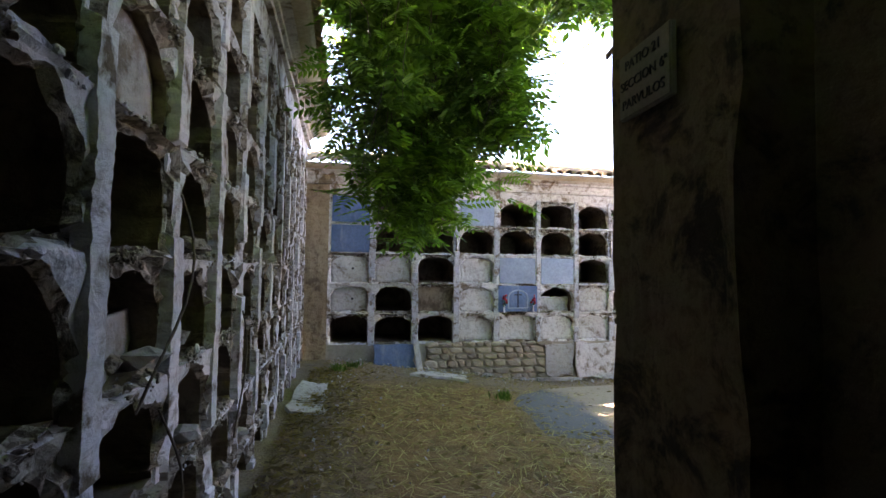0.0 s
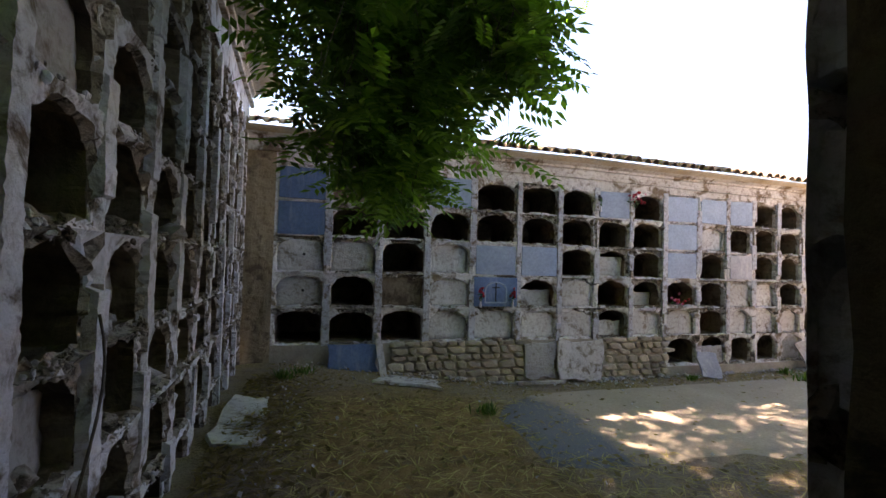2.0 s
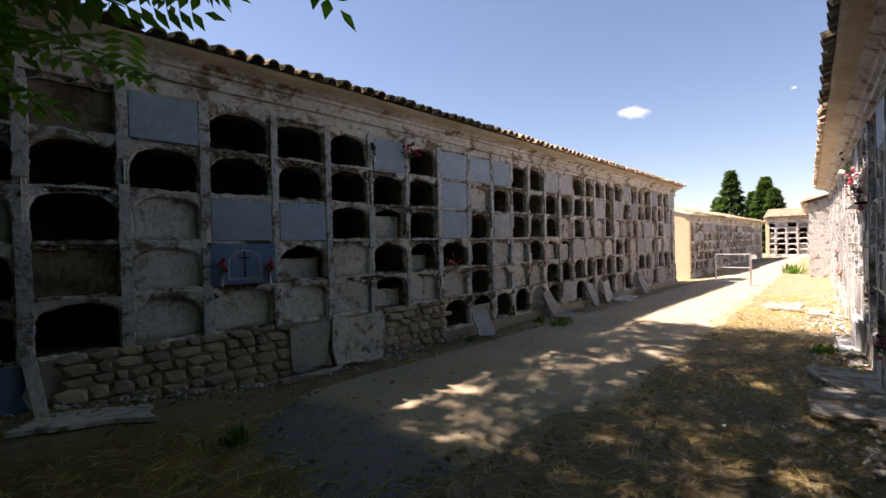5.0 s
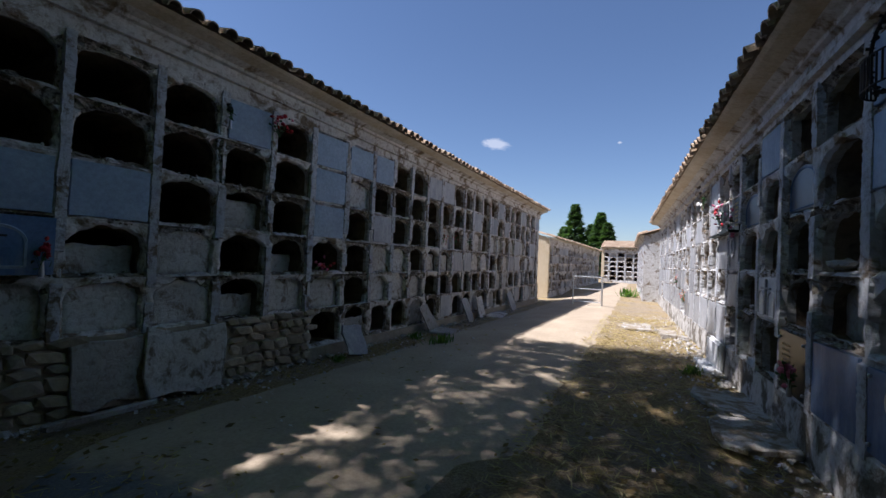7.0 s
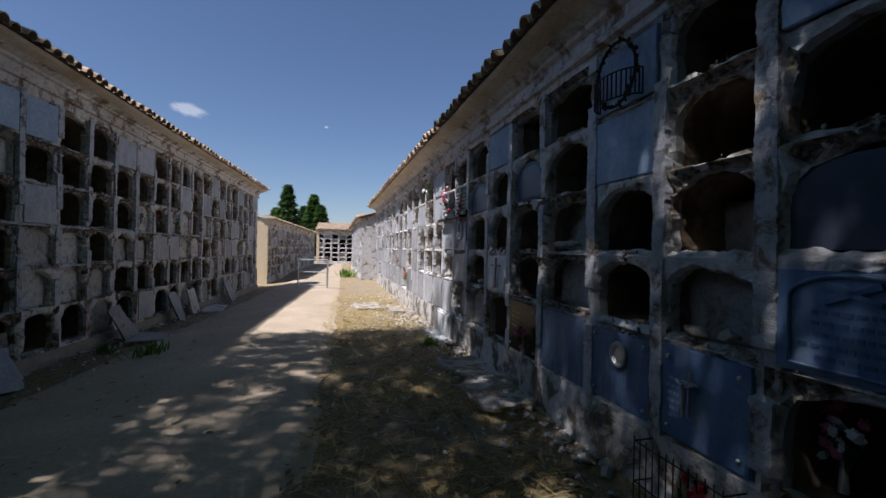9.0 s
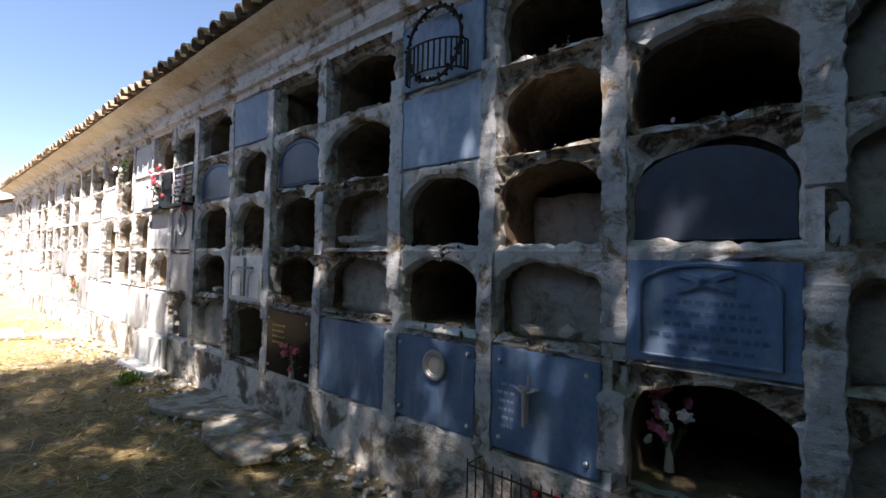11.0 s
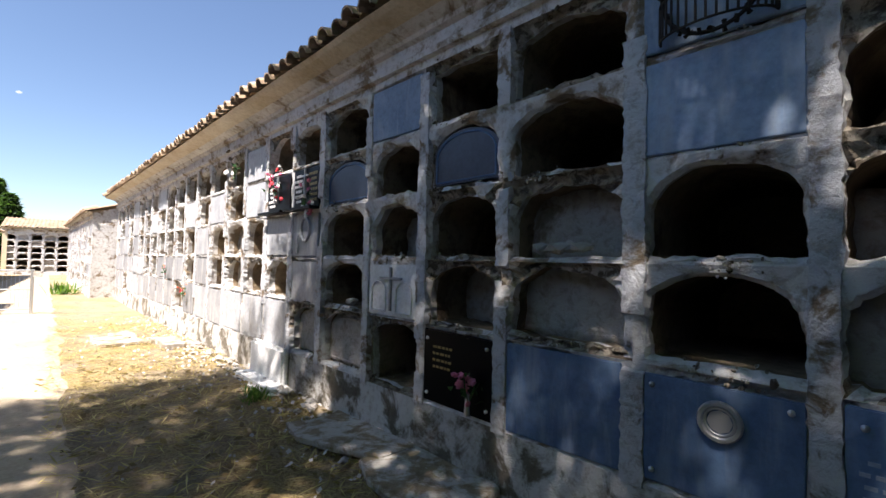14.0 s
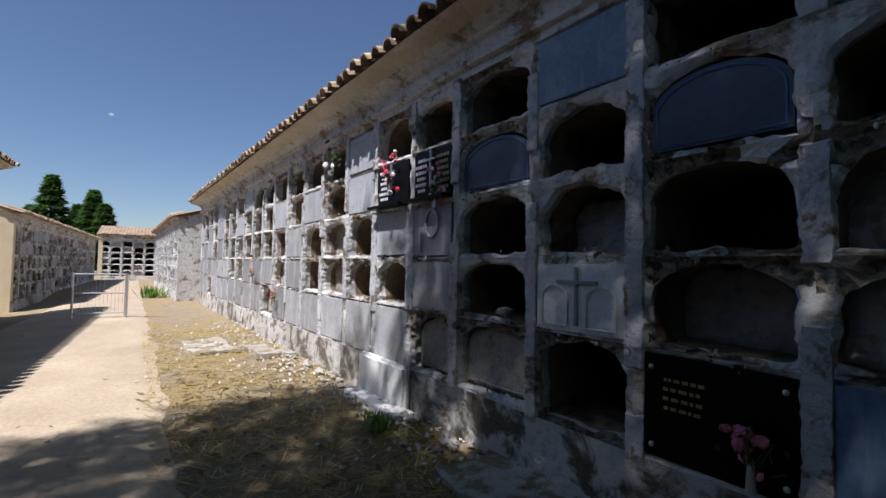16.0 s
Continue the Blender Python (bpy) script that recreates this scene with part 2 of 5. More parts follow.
TILT_B = math.atan(0.08)
A = Face(0, 9.60, 1, 0, 0, -1)
B = Face(5.0, 3.56, math.cos(TILT_B), math.sin(TILT_B), -math.sin(TILT_B), math.cos(TILT_B))
L = Face(-0.186, 0, -0.041, 0.99916, 0.99916, 0.041)


def bu(x):
    return (x - 5.0) / math.cos(TILT_B)


def rough_at(p, scale, amount):
    return noise.noise(p * scale) * amount


def outline(u0, u1, z0, z1, arch, n=22):
    """Points of an opening from its lower left corner over the arch to the lower right."""
    pts = []
    spring = z1 - arch
    for i in range(9):
        pts.append((u0, z0 + (spring - z0) * i / 9))
    for i in range(n + 1):
        a = math.pi * (1 - i / n)
        pts.append(((u0 + u1) / 2 + (u1 - u0) / 2 * math.cos(a), spring + arch * math.sin(a)))
    for i in range(8, -1, -1):
        pts.append((u1, z0 + (spring - z0) * i / 9))
    for i in range(15, 0, -1):
        pts.append((u0 + (u1 - u0) * i / 16, z0))
    return pts


def grow(pts, by):
    cu, cz = sum(p[0] for p in pts) / len(pts), sum(p[1] for p in pts) / len(pts)
    return [(u + by * (1 if u > cu else -1) * min(1, abs(u - cu) / 0.15), z + by * (1 if z > cz else -1) * min(1, abs(z - cz) / 0.12)) for u, z in pts]


def to_edge(pts, u0, u1, z0, z1):
    """Each point pushed out to the cell's border."""
    cu, cz = (u0 + u1) / 2, (z0 + z1) / 2
    out = []
    for u, z in pts:
        du, dz = u - cu, z - cz
        k = min((u1 - u0) / 2 / abs(du) if abs(du) > 1e-6 else 1e9, (z1 - z0) / 2 / abs(dz) if abs(dz) > 1e-6 else 1e9)
        out.append((cu + du * k, cz + dz * k))
    for cu_, cz_ in ((u0, z0), (u0, z1), (u1, z1), (u1, z0)):
        i = min(range(len(out)), key=lambda j: (out[j][0] - cu_) ** 2 + (out[j][1] - cz_) ** 2)
        out[i] = (cu_, cz_)
    return out


def cell(bm, f, u0, u1, z0, z1, kind, rnd, ruin=1.0, depth=1.1, slim=1.0):
    """One niche of a front: its frame, worn rim and, where open, the vault behind it. Returns the opening."""
    side, low, top = slim * (0.07 + 0.02 * rnd.random()), slim * (0.035 + 0.02 * rnd.random()), slim * (0.045 + 0.03 * rnd.random())
    a0, a1, b0, b1 = u0 + side, u1 - side, z0 + low, z1 - top
    arch = {"o": 0.17, "r": 0.03, "h": 0.17, "b": 0.17, "p": 0.04, "s": 0.02, "w": 0.17}.get(kind, 0.15) * (0.85 + 0.3 * rnd.random())
    if ruin > 1.2:
        arch *= 1.3
    pts = outline(a0, a1, b0, b1, arch)
    seed = Vector((rnd.random() * 50, rnd.random() * 50, rnd.random() * 50))
    jit = []
    for u, z in pts:
        q = Vector((u, z, 0)) + seed
        k = (0.022 * noise.noise(q * 7) + 0.016 * noise.noise(q * 21) + 0.009 * noise.noise(q * 47)) * ruin
        w = (0.026 * noise.noise(q * 7 + Vector((0, 0, 9))) + 0.016 * noise.noise(q * 23) + 0.010 * noise.noise(q * 51)) * ruin
        jit.append((u + k, z + w))
    worn_top, worn_low, worn_side = rnd.random() < 0.6 * ruin, rnd.random() < 0.4 * ruin, rnd.random() < 0.25 * ruin

    def worn(u, z):
        """How far the plaster has broken away there."""
        k = 0.0
        if worn_top and z > z1 - 0.13:
            k = 1.0
        if worn_low and z < z0 + 0.07:
            k = 1.0
        if worn_side and u > u1 - 0.10:
            k = 1.0
        return k if noise.noise(Vector((u * 5, z * 5, 2)) + seed) > -0.25 else 0.0
    edge = to_edge(pts, u0, u1, z0, z1)
    rings = []

    def ring(points, fn):
        rings.append([bm.verts.new(f.at(u, fn(u, z), z)) for u, z in points])

    ring(edge, lambda u, z: rough_at(Vector((u, z, 3)), 3.5, 0.012 * ruin))
    m1 = [((e[0] * 0.5 + p[0] * 0.5), (e[1] * 0.5 + p[1] * 0.5)) for e, p in zip(edge, grow(jit, 0.02))]
    ring(m1, lambda u, z: rough_at(Vector((u, z, 3)) + seed, 7, 0.022 * ruin) - 0.006 - worn(u, z) * (0.035 + 0.03 * noise.noise(Vector((u, z, 1)) * 16 + seed) + 0.025 * noise.noise(Vector((u, z, 1)) * 45 + seed)))
    ring(grow(jit, 0.018), lambda u, z: rough_at(Vector((u, z, 5)) + seed, 11, 0.02 * ruin) - 0.012 - worn(u, z) * (0.035 + 0.03 * noise.noise(Vector((u, z, 1)) * 19 + seed) + 0.025 * noise.noise(Vector((u, z, 1)) * 49 + seed)))
    ring(jit, lambda u, z: -0.045)
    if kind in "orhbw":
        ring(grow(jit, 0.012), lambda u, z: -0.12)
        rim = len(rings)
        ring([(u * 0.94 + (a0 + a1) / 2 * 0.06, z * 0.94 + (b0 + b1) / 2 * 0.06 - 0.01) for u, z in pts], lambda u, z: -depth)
    else:
        rim = len(rings)
        ring(jit, lambda u, z: -0.10)
    for k in range(len(rings) - 1):
        r, s = rings[k], rings[k + 1]
        for i in range(len(r)):
            j = (i + 1) % len(r)
            fc = bm.faces.new((r[i], s[i], s[j], r[j]))
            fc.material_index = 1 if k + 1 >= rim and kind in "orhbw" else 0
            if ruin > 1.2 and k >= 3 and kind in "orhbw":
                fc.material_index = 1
            if k <= 2 and kind != "p":
                mu, mz = (edge[i][0] + jit[i][0]) / 2, (edge[i][1] + jit[i][1]) / 2
                if worn(mu, mz) or (ruin > 1.2 and k == 2):
                    fc.material_index = 2
            fc.smooth = (k == 0 and fc.material_index == 0) or k + 1 >= rim
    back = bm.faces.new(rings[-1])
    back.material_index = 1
    return a0, a1, b0, b1, arch


def slab(f, u0, u1, z0, z1, mat, name="niche_slab", label="", group="", thick=0.03, d=-0.025, arch=0.0, category="gravestone"):
    """A stone slab that closes a niche; an arched one fills its opening."""
    bm = bmesh.new()
    if arch:
        pts = outline(u0, u1, z0, z1, arch)
        front = [bm.verts.new(f.at(u, d + thick, z)) for u, z in pts]
        back = [bm.verts.new(f.at(u, d, z)) for u, z in pts]
        bm.faces.new(front[::-1])
        for i in range(len(pts)):
            j = (i + 1) % len(pts)
            bm.faces.new((front[i], front[j], back[j], back[i]))
    else:
        tip = random.Random(u0 * 7 + z0).uniform(-0.7, 0.7)
        box(bm, f.mat((u0 + u1) / 2, d + thick / 2, (z0 + z1) / 2) @ pose(0, 0, 0, tip, tip, 0), u1 - u0, thick, z1 - z0, 0.005)
    bmesh.ops.recalc_face_normals(bm, faces=bm.faces)
    ob = part(name, bm, mat)
    if label:
        tagged(ob, label, category, group)
    return ob


def closure(f, wall, o, rnd, mat, back=0.09, high=1.0, lean=0.0):
    """Mortared brick closing of a niche, a little behind its rim."""
    a0, a1, b0, b1, arch = o
    top = b0 + (b1 - b0) * high + 0.02
    bm = bmesh.new()
    nx, nz = 8, 7
    grid = []
    for j in range(nz + 1):
        row = []
        for i in range(nx + 1):
            u, z = a0 - 0.03 + (a1 - a0 + 0.06) * i / nx, b0 - 0.03 + (top - b0 + 0.03) * j / nz
            if high < 1:
                z += rough_at(Vector((u * 3, j, top)), 3, 0.03) * j / nz
            w = rough_at(Vector((u, z, back)), 6, 0.022)
            row.append(bm.verts.new(f.at(u, -back + w - lean * (i / nx), z)))
        grid.append(row)
    for j in range(nz):
        for i in range(nx):
            bm.faces.new((grid[j][i], grid[j][i + 1], grid[j + 1][i + 1], grid[j + 1][i])).smooth = True
    r = bmesh.ops.extrude_face_region(bm, geom=bm.faces[:])
    bmesh.ops.translate(bm, verts=[v for v in r["geom"] if isinstance(v, bmesh.types.BMVert)], vec=f.n * -0.05)
    bmesh.ops.recalc_face_normals(bm, faces=bm.faces)
    return part("niche_closure", bm, mat, wall)


# ---- ground ----
def ground_z(x, y):
    return 0.3 - 0.075 * min(4.0, max(0.0, x)) - 0.2 * max(0.0, min(1.0, (y - 7.8) / 1.7)) * max(0.0, min(1.0, (x - 0.5) / 3)) * (1 if x < 30 else 0)


def ground():
    xs = [-400, -150, -60, -20, -8, -4, -2] + [-1 + 0.25 * i for i in range(84)] + [20.5, 22, 24, 27, 30, 36, 45, 60, 90, 200, 500]
    ys = [-400, -150, -60, -20, -10, -4] + [-2 + 0.25 * i for i in range(56)] + [12.5, 14, 17, 22, 40, 100, 400]
    bm = bmesh.new()
    grid = [[bm.verts.new((x, y, ground_z(x, y) + (rough_at(Vector((x, y, 0)), 1.1, 0.02) + rough_at(Vector((x, y, 9)), 3.3, 0.012) - 0.012 if -1 < x < 20 and -2 < y < 12 else -0.01))) for x in xs] for y in ys]
    for j in range(len(ys) - 1):
        for i in range(len(xs) - 1):
            bm.faces.new((grid[j][i], grid[j][i + 1], grid[j + 1][i + 1], grid[j + 1][i])).smooth = True
    return tagged(part("ground", bm, EARTH), "dry earth with trampled straw and leaf litter", "ground", kind="structure")


ground()


def road():
    """The concrete strip between the two fronts."""
    bm = bmesh.new()
    rows = []
    for i in range(108):
        x = 2.45 + 0.4 * i
        lo = max(5.85 if x < 5 else 0, 5.35 + 0.055 * (x - 3.2)) + 0.10 * noise.noise(Vector((x * 1.3, 0, 0)))
        hi = 8.75 + 0.01 * x + 0.06 * noise.noise(Vector((x * 1.1, 4, 0)))
        hi = min(hi, 7.2 + (x - 2.45) * 1.1 + 0.15 * noise.noise(Vector((x * 3, 8, 0))))
        rows.append([bm.verts.new((x, lo + (hi - lo) * k / 8, ground_z(x, lo + (hi - lo) * k / 8) + 0.022 - (0.05 if k in (0, 8) or i == 0 else 0))) for k in range(9)])
    for a, b in zip(rows, rows[1:]):
        for k in range(8):
            fc = bm.faces.new((a[k], b[k], b[k + 1], a[k + 1]))
            fc.smooth = True
    ob = part("pavement", bm, CONCRETE)
    return tagged(ob, "worn pale concrete strip, patched with asphalt at one end", "pavement", kind="structure")


road()

# ---- niche fronts ----
CODES_NORTH = ["ppbbo", "soboo", "sooso", "pobbb", "oophb", "oophb", "ooobb", "pohoh", "ooohb", "pppob", "pbooo", "popbb"]
A_EDGES = [-0.17, 0.64, 1.46, 2.27, 3.08, 3.95, 4.77, 5.55, 6.32, 7.11, 7.94, 8.69, 9.39, 10.09, 10.79, 11.51, 12.21, 12.88, 13.49, 14.15, 14.84, 15.5, 16.12, 16.74, 17.35] + [17.35 + 0.655 * i for i in range(1, 6)]
A_ROWS = [3.37, 2.81, 2.25, 1.68, 1.12, 0.55]
rnd = random.Random(4)
far_codes = {0: "oooop", 1: "oooop", 2: "oobpb", 3: "ohpbp", 4: "obobo"}
while len(CODES_NORTH) < len(A_EDGES) - 1:
    CODES_NORTH.append("".join(rnd.choice(far_codes[k]) for k in range(5)))

B_EDGES_X = [1.90, 2.63, 3.38, 4.10, 4.79, 5.52, 6.36, 7.14, 7.89, 8.75, 9.45, 10.19, 10.95, 11.76] + [11.76 + 0.78 * i for i in range(1, 15)]
B_ROWS = [2.95, 2.46, 1.965, 1.455, 0.97, 0.39]
CODES_SOUTH = ["obobo", "pbbbb", "pobpo", "oohbp", "ppoop", "oohbp", "rbohp", "pohpo", "oboob", "opppb", "oppop", "ppoop", "oobbp", "oporp"]
far_codes = {0: "oorp", 1: "oprp", 2: "oorpp", 3: "oppb", 4: "ppbp"}
while len(CODES_SOUTH) < len(B_EDGES_X) - 1:
    CODES_SOUTH.append("".join(rnd.choice(far_codes[k]) for k in range(5)))


def pilaster(f, u, z0, z1, width, wall, r, ruin, mat):
    """Thin painted strip between two columns of niches, chipped along its edges and broken through in places."""
    bm = bmesh.new()
    n = int((z1 - z0) / 0.022)
    o = Vector((r.random() * 40, r.random() * 40, 0))
    rows_ = []
    for j in range(n + 1):
        z = z0 + (z1 - z0) * j / n
        q = Vector((0, z, 0)) + o
        gone = noise.noise(q * 2.3) < (-0.22 if ruin < 1.2 else -0.08)
        a = width / 2 * (1 + 0.16 * noise.noise(q * 7) + 0.16 * noise.noise(q * 24) + 0.16 * noise.noise(q * 60))
        b = width / 2 * (1 + 0.16 * noise.noise(q * 7 + Vector((7, 0, 0))) + 0.16 * noise.noise(q * 27) + 0.16 * noise.noise(q * 64))
        out = -0.03 + 0.016 * noise.noise(q * 30) if gone else 0.012 + 0.006 * noise.noise(q * 5) + 0.004 * noise.noise(q * 40)
        s = 0.010 * noise.noise(q * 1.5)
        rows_.append([bm.verts.new(f.at(u + s + x, d_, z)) for x, d_ in ((-a - 0.006, -0.04), (-a, out), (0.0, out + 0.002), (b, out), (b + 0.006, -0.04))])
    for p, q in zip(rows_, rows_[1:]):
        for k in range(4):
            bm.faces.new((p[k], p[k + 1], q[k + 1], q[k]))
    bmesh.ops.recalc_face_normals(bm, faces=bm.faces)
    return part("pilaster", bm, mat, wall)


def front(name, label, f, edges, rows, codes, mats, ruin, z_top, z_low, seed, closure_mat, slim=1.0, base_end=None, u_near=(-9, 40)):
    """A wall of niches with its closures and plain slabs; returns the wall and each niche's opening."""
    r = random.Random(seed)
    bm = bmesh.new()
    spots = {}
    for c in range(len(edges) - 1):
        for k in range(len(rows) - 1):
            spots[c, k] = cell(bm, f, edges[c], edges[c + 1], rows[k + 1], rows[k], codes[c][k], r, ruin, 1.1, slim)
    wall = part(name, bm, mats[0])
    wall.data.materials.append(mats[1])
    wall.data.materials.append(BROKEN)
    tagged(wall, label, "wall", kind="structure")
    # plain bands above and below the niches
    for z0, z1, tag in ((rows[0], z_top, "top"), (z_low, rows[-1], "base")):
        bm = bmesh.new()
        last = base_end if base_end and tag == "base" else edges[-1]
        nu, nz = int((last - edges[0]) / 0.16), max(2, int((z1 - z0) / 0.12))
        g = [[bm.verts.new(f.at(edges[0] + (last - edges[0]) * i / nu, rough_at(Vector((i * 0.16, j * 0.12, z0)), 3, 0.02 * ruin) * (0 if j in (0, nz) else 1) + (0.0 if tag == "top" else 0.03 * (1 - j / nz)), z0 + (z1 - z0) * j / nz)) for i in range(nu + 1)] for j in range(nz + 1)]
        for j in range(nz):
            for i in range(nu):
                bm.faces.new((g[j][i], g[j][i + 1], g[j + 1][i + 1], g[j + 1][i])).smooth = True
        band = part("plaster_band" if tag == "top" else "wall_base", bm, mats[0] if tag == "top" else mats[2], wall)
    for i, u in enumerate(edges[1:-1]):
        if u_near[0] < u < u_near[1]:
            pilaster(f, u, rows[-1] - 0.02, rows[0] + 0.02, r.uniform(0.085, 0.125) * (1.05 if ruin > 1.2 else 1.0), wall, r, ruin, mats[0] if ruin > 1.2 else PILASTER)
    for (c, k), o in spots.items():
        kind = codes[c][k]
        if kind == "b":
            closure(f, wall, o, r, closure_mat, (0.12 if f is B else 0.05) + 0.08 * r.random())
        elif kind == "h":
            closure(f, wall, o, r, closure_mat, (0.24 if f is B else 0.10) + 0.2 * r.random(), (0.66 if f is B else 0.5) + 0.3 * r.random(), 0.1 * r.random())
    return wall, spots


wall_a, spots_a = front("wall_north", "weathered limewashed wall of burial niches in five rows", A, A_EDGES, A_ROWS, CODES_NORTH, (WALL_A, CAVITY_SHADE, MORTAR), 1.0, 3.60, -0.35, 11, CLOSURE_PALE, 0.85, A_EDGES[9])
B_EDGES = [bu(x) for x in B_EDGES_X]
wall_b, spots_b = front("wall_south", "whitewashed wall of burial niches, flaking plaster", B, B_EDGES, B_ROWS, CODES_SOUTH, (WALL_B, CAVITY_SHADE, WALL_BASE), 0.9, 3.12, -0.15, 21, CLOSURE, 0.8)
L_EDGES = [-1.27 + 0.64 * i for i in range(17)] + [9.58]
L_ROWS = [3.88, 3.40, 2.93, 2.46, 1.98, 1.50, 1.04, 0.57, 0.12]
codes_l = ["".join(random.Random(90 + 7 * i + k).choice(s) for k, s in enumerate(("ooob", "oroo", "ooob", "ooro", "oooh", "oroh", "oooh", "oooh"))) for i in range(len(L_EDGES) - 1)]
wall_l, spots_l = front("wall_west", "ruined wall of open burial niches with crumbling plaster", L, L_EDGES, L_ROWS, codes_l, (WALL_L, CAVITY_SHADE, MORTAR), 1.25, 4.28, -0.1, 31, CLOSURE, 0.82)


def crumbs(f, wall, edges, rows, codes, per_cell, share, size, mat, seed, u_far=99.0):
    """Crumbled plaster and mortar lumps along the broken ledges between the rows."""
    r = random.Random(seed)
    ico = bmesh.new()
    bmesh.ops.create_icosphere(ico, subdivisions=1, radius=1.0)
    base = [v.co.copy() for v in ico.verts]
    tris = [[v.index for v in q.verts] for q in ico.faces]
    ico.free()
    verts, faces = [], []
    for c in range(len(edges) - 1):
        for k in range(len(rows) - 1):
            if edges[c] > u_far or r.random() > share:
                continue
            closed = codes[c][k] in "ps"
            lo, hi = sorted((r.random(), r.random()))
            hi = max(hi, lo + 0.35)
            for i in range(per_cell):
                u = edges[c] + (edges[c + 1] - edges[c]) * (0.1 + 0.8 * min(1, r.uniform(lo, hi)))
                s = size * (0.35 + r.random() ** 2)
                # on the sill of the niche, or bedded in the band above it
                if not closed and r.random() < 0.05:
                    z, d = rows[k + 1] + 0.045 + s * 0.3, r.uniform(-0.16, 0.0)
                else:
                    z, d = rows[k] + r.gauss(0, 0.022), r.uniform(-0.022, 0.004)
                n0 = len(verts)
                turn = pose(0, 0, 0, r.uniform(0, 360), r.uniform(0, 360), r.uniform(0, 360)).to_3x3()
                st = Vector((r.uniform(0.7, 1.5), r.uniform(0.5, 1.0), r.uniform(0.4, 0.8)))
                p = f.at(u, d, z)
                for v in base:
                    w = Vector((v.x * st.x, v.y * st.y, v.z * st.z)) * s * r.uniform(0.75, 1.2)
                    verts.append(Vector(p) + turn @ w)
                faces += [[n0 + j for j in t] for t in tris]
    me = bpy.data.meshes.new("crumbled_plaster")
    me.from_pydata(verts, [], faces)
    me.materials.append(mat)
    ob = new("crumbled_plaster", me)
    ob.parent = wall
    tagged(ob, "crumbled plaster and mortar lumps on broken ledges", kind="stuff")


crumbs(L, wall_l, L_EDGES, L_ROWS, codes_l, 34, 0.75, 0.016, BROKEN, 51)
crumbs(L, wall_l, L_EDGES, L_ROWS, codes_l, 8, 0.6, 0.02, WALL_L, 52)
crumbs(A, wall_a, A_EDGES, A_ROWS, CODES_NORTH, 14, 0.55, 0.020, BROKEN, 53)
crumbs(A, wall_a, A_EDGES, A_ROWS, CODES_NORTH, 10, 0.5, 0.018, WALL_A, 54)
crumbs(B, wall_b, B_EDGES, B_ROWS, CODES_SOUTH, 16, 0.5, 0.012, WALL_B, 55, bu(14))
crumbs(B, wall_b, B_EDGES, B_ROWS, CODES_SOUTH, 26, 0.5, 0.015, BROKEN, 56, bu(14))
# a sixth row close to the ground under the farther part of the north front
LOW_EDGES = A_EDGES[9:]
low_codes = ["o", "h", "o", "o", "b", "o", "p", "o", "o", "b"] + [random.Random(i).choice("obpo") for i in range(len(LOW_EDGES) - 11)]
for f, spots, codes, mat in ((A, spots_a, CODES_NORTH, MARBLE), (B, spots_b, CODES_SOUTH, MARBLE)):
    for (c, k), (a0, a1, b0, b1, arch) in spots.items():
        if codes[c][k] == "p":
            slab(f, a0 - 0.012, a1 + 0.012, b0 - 0.012, b1 + 0.015, mat, label="grey marble slab closing a burial niche", group="niche slabs")


# ---- eaves and roofs ----
def tile_mesh():
    bm = bmesh.new()
    n = 6
    rings = []
    for s in (0.0, 0.42):
        for r in (0.085, 0.070):
            k = 1 - s * 0.35
            rings.append([bm.verts.new((r * k * math.cos(math.pi * i / n), -s, r * k * math.sin(math.pi * i / n))) for i in range(n + 1)])
    o0, i0, o1, i1 = rings
    for i in range(n):
        for q in ((o0[i], o0[i + 1], o1[i + 1], o1[i]), (i0[i + 1], i0[i], i1[i], i1[i + 1]), (o0[i], i0[i], i0[i + 1], o0[i + 1])):
            bm.faces.new(q).smooth = False
    bmesh.ops.recalc_face_normals(bm, faces=bm.faces)
    me = bpy.data.meshes.new("roof_tile")
    bm.to_mesh(me)
    bm.free()
    me.materials.append(TILE)
    return me


TILE_MESH = tile_mesh()


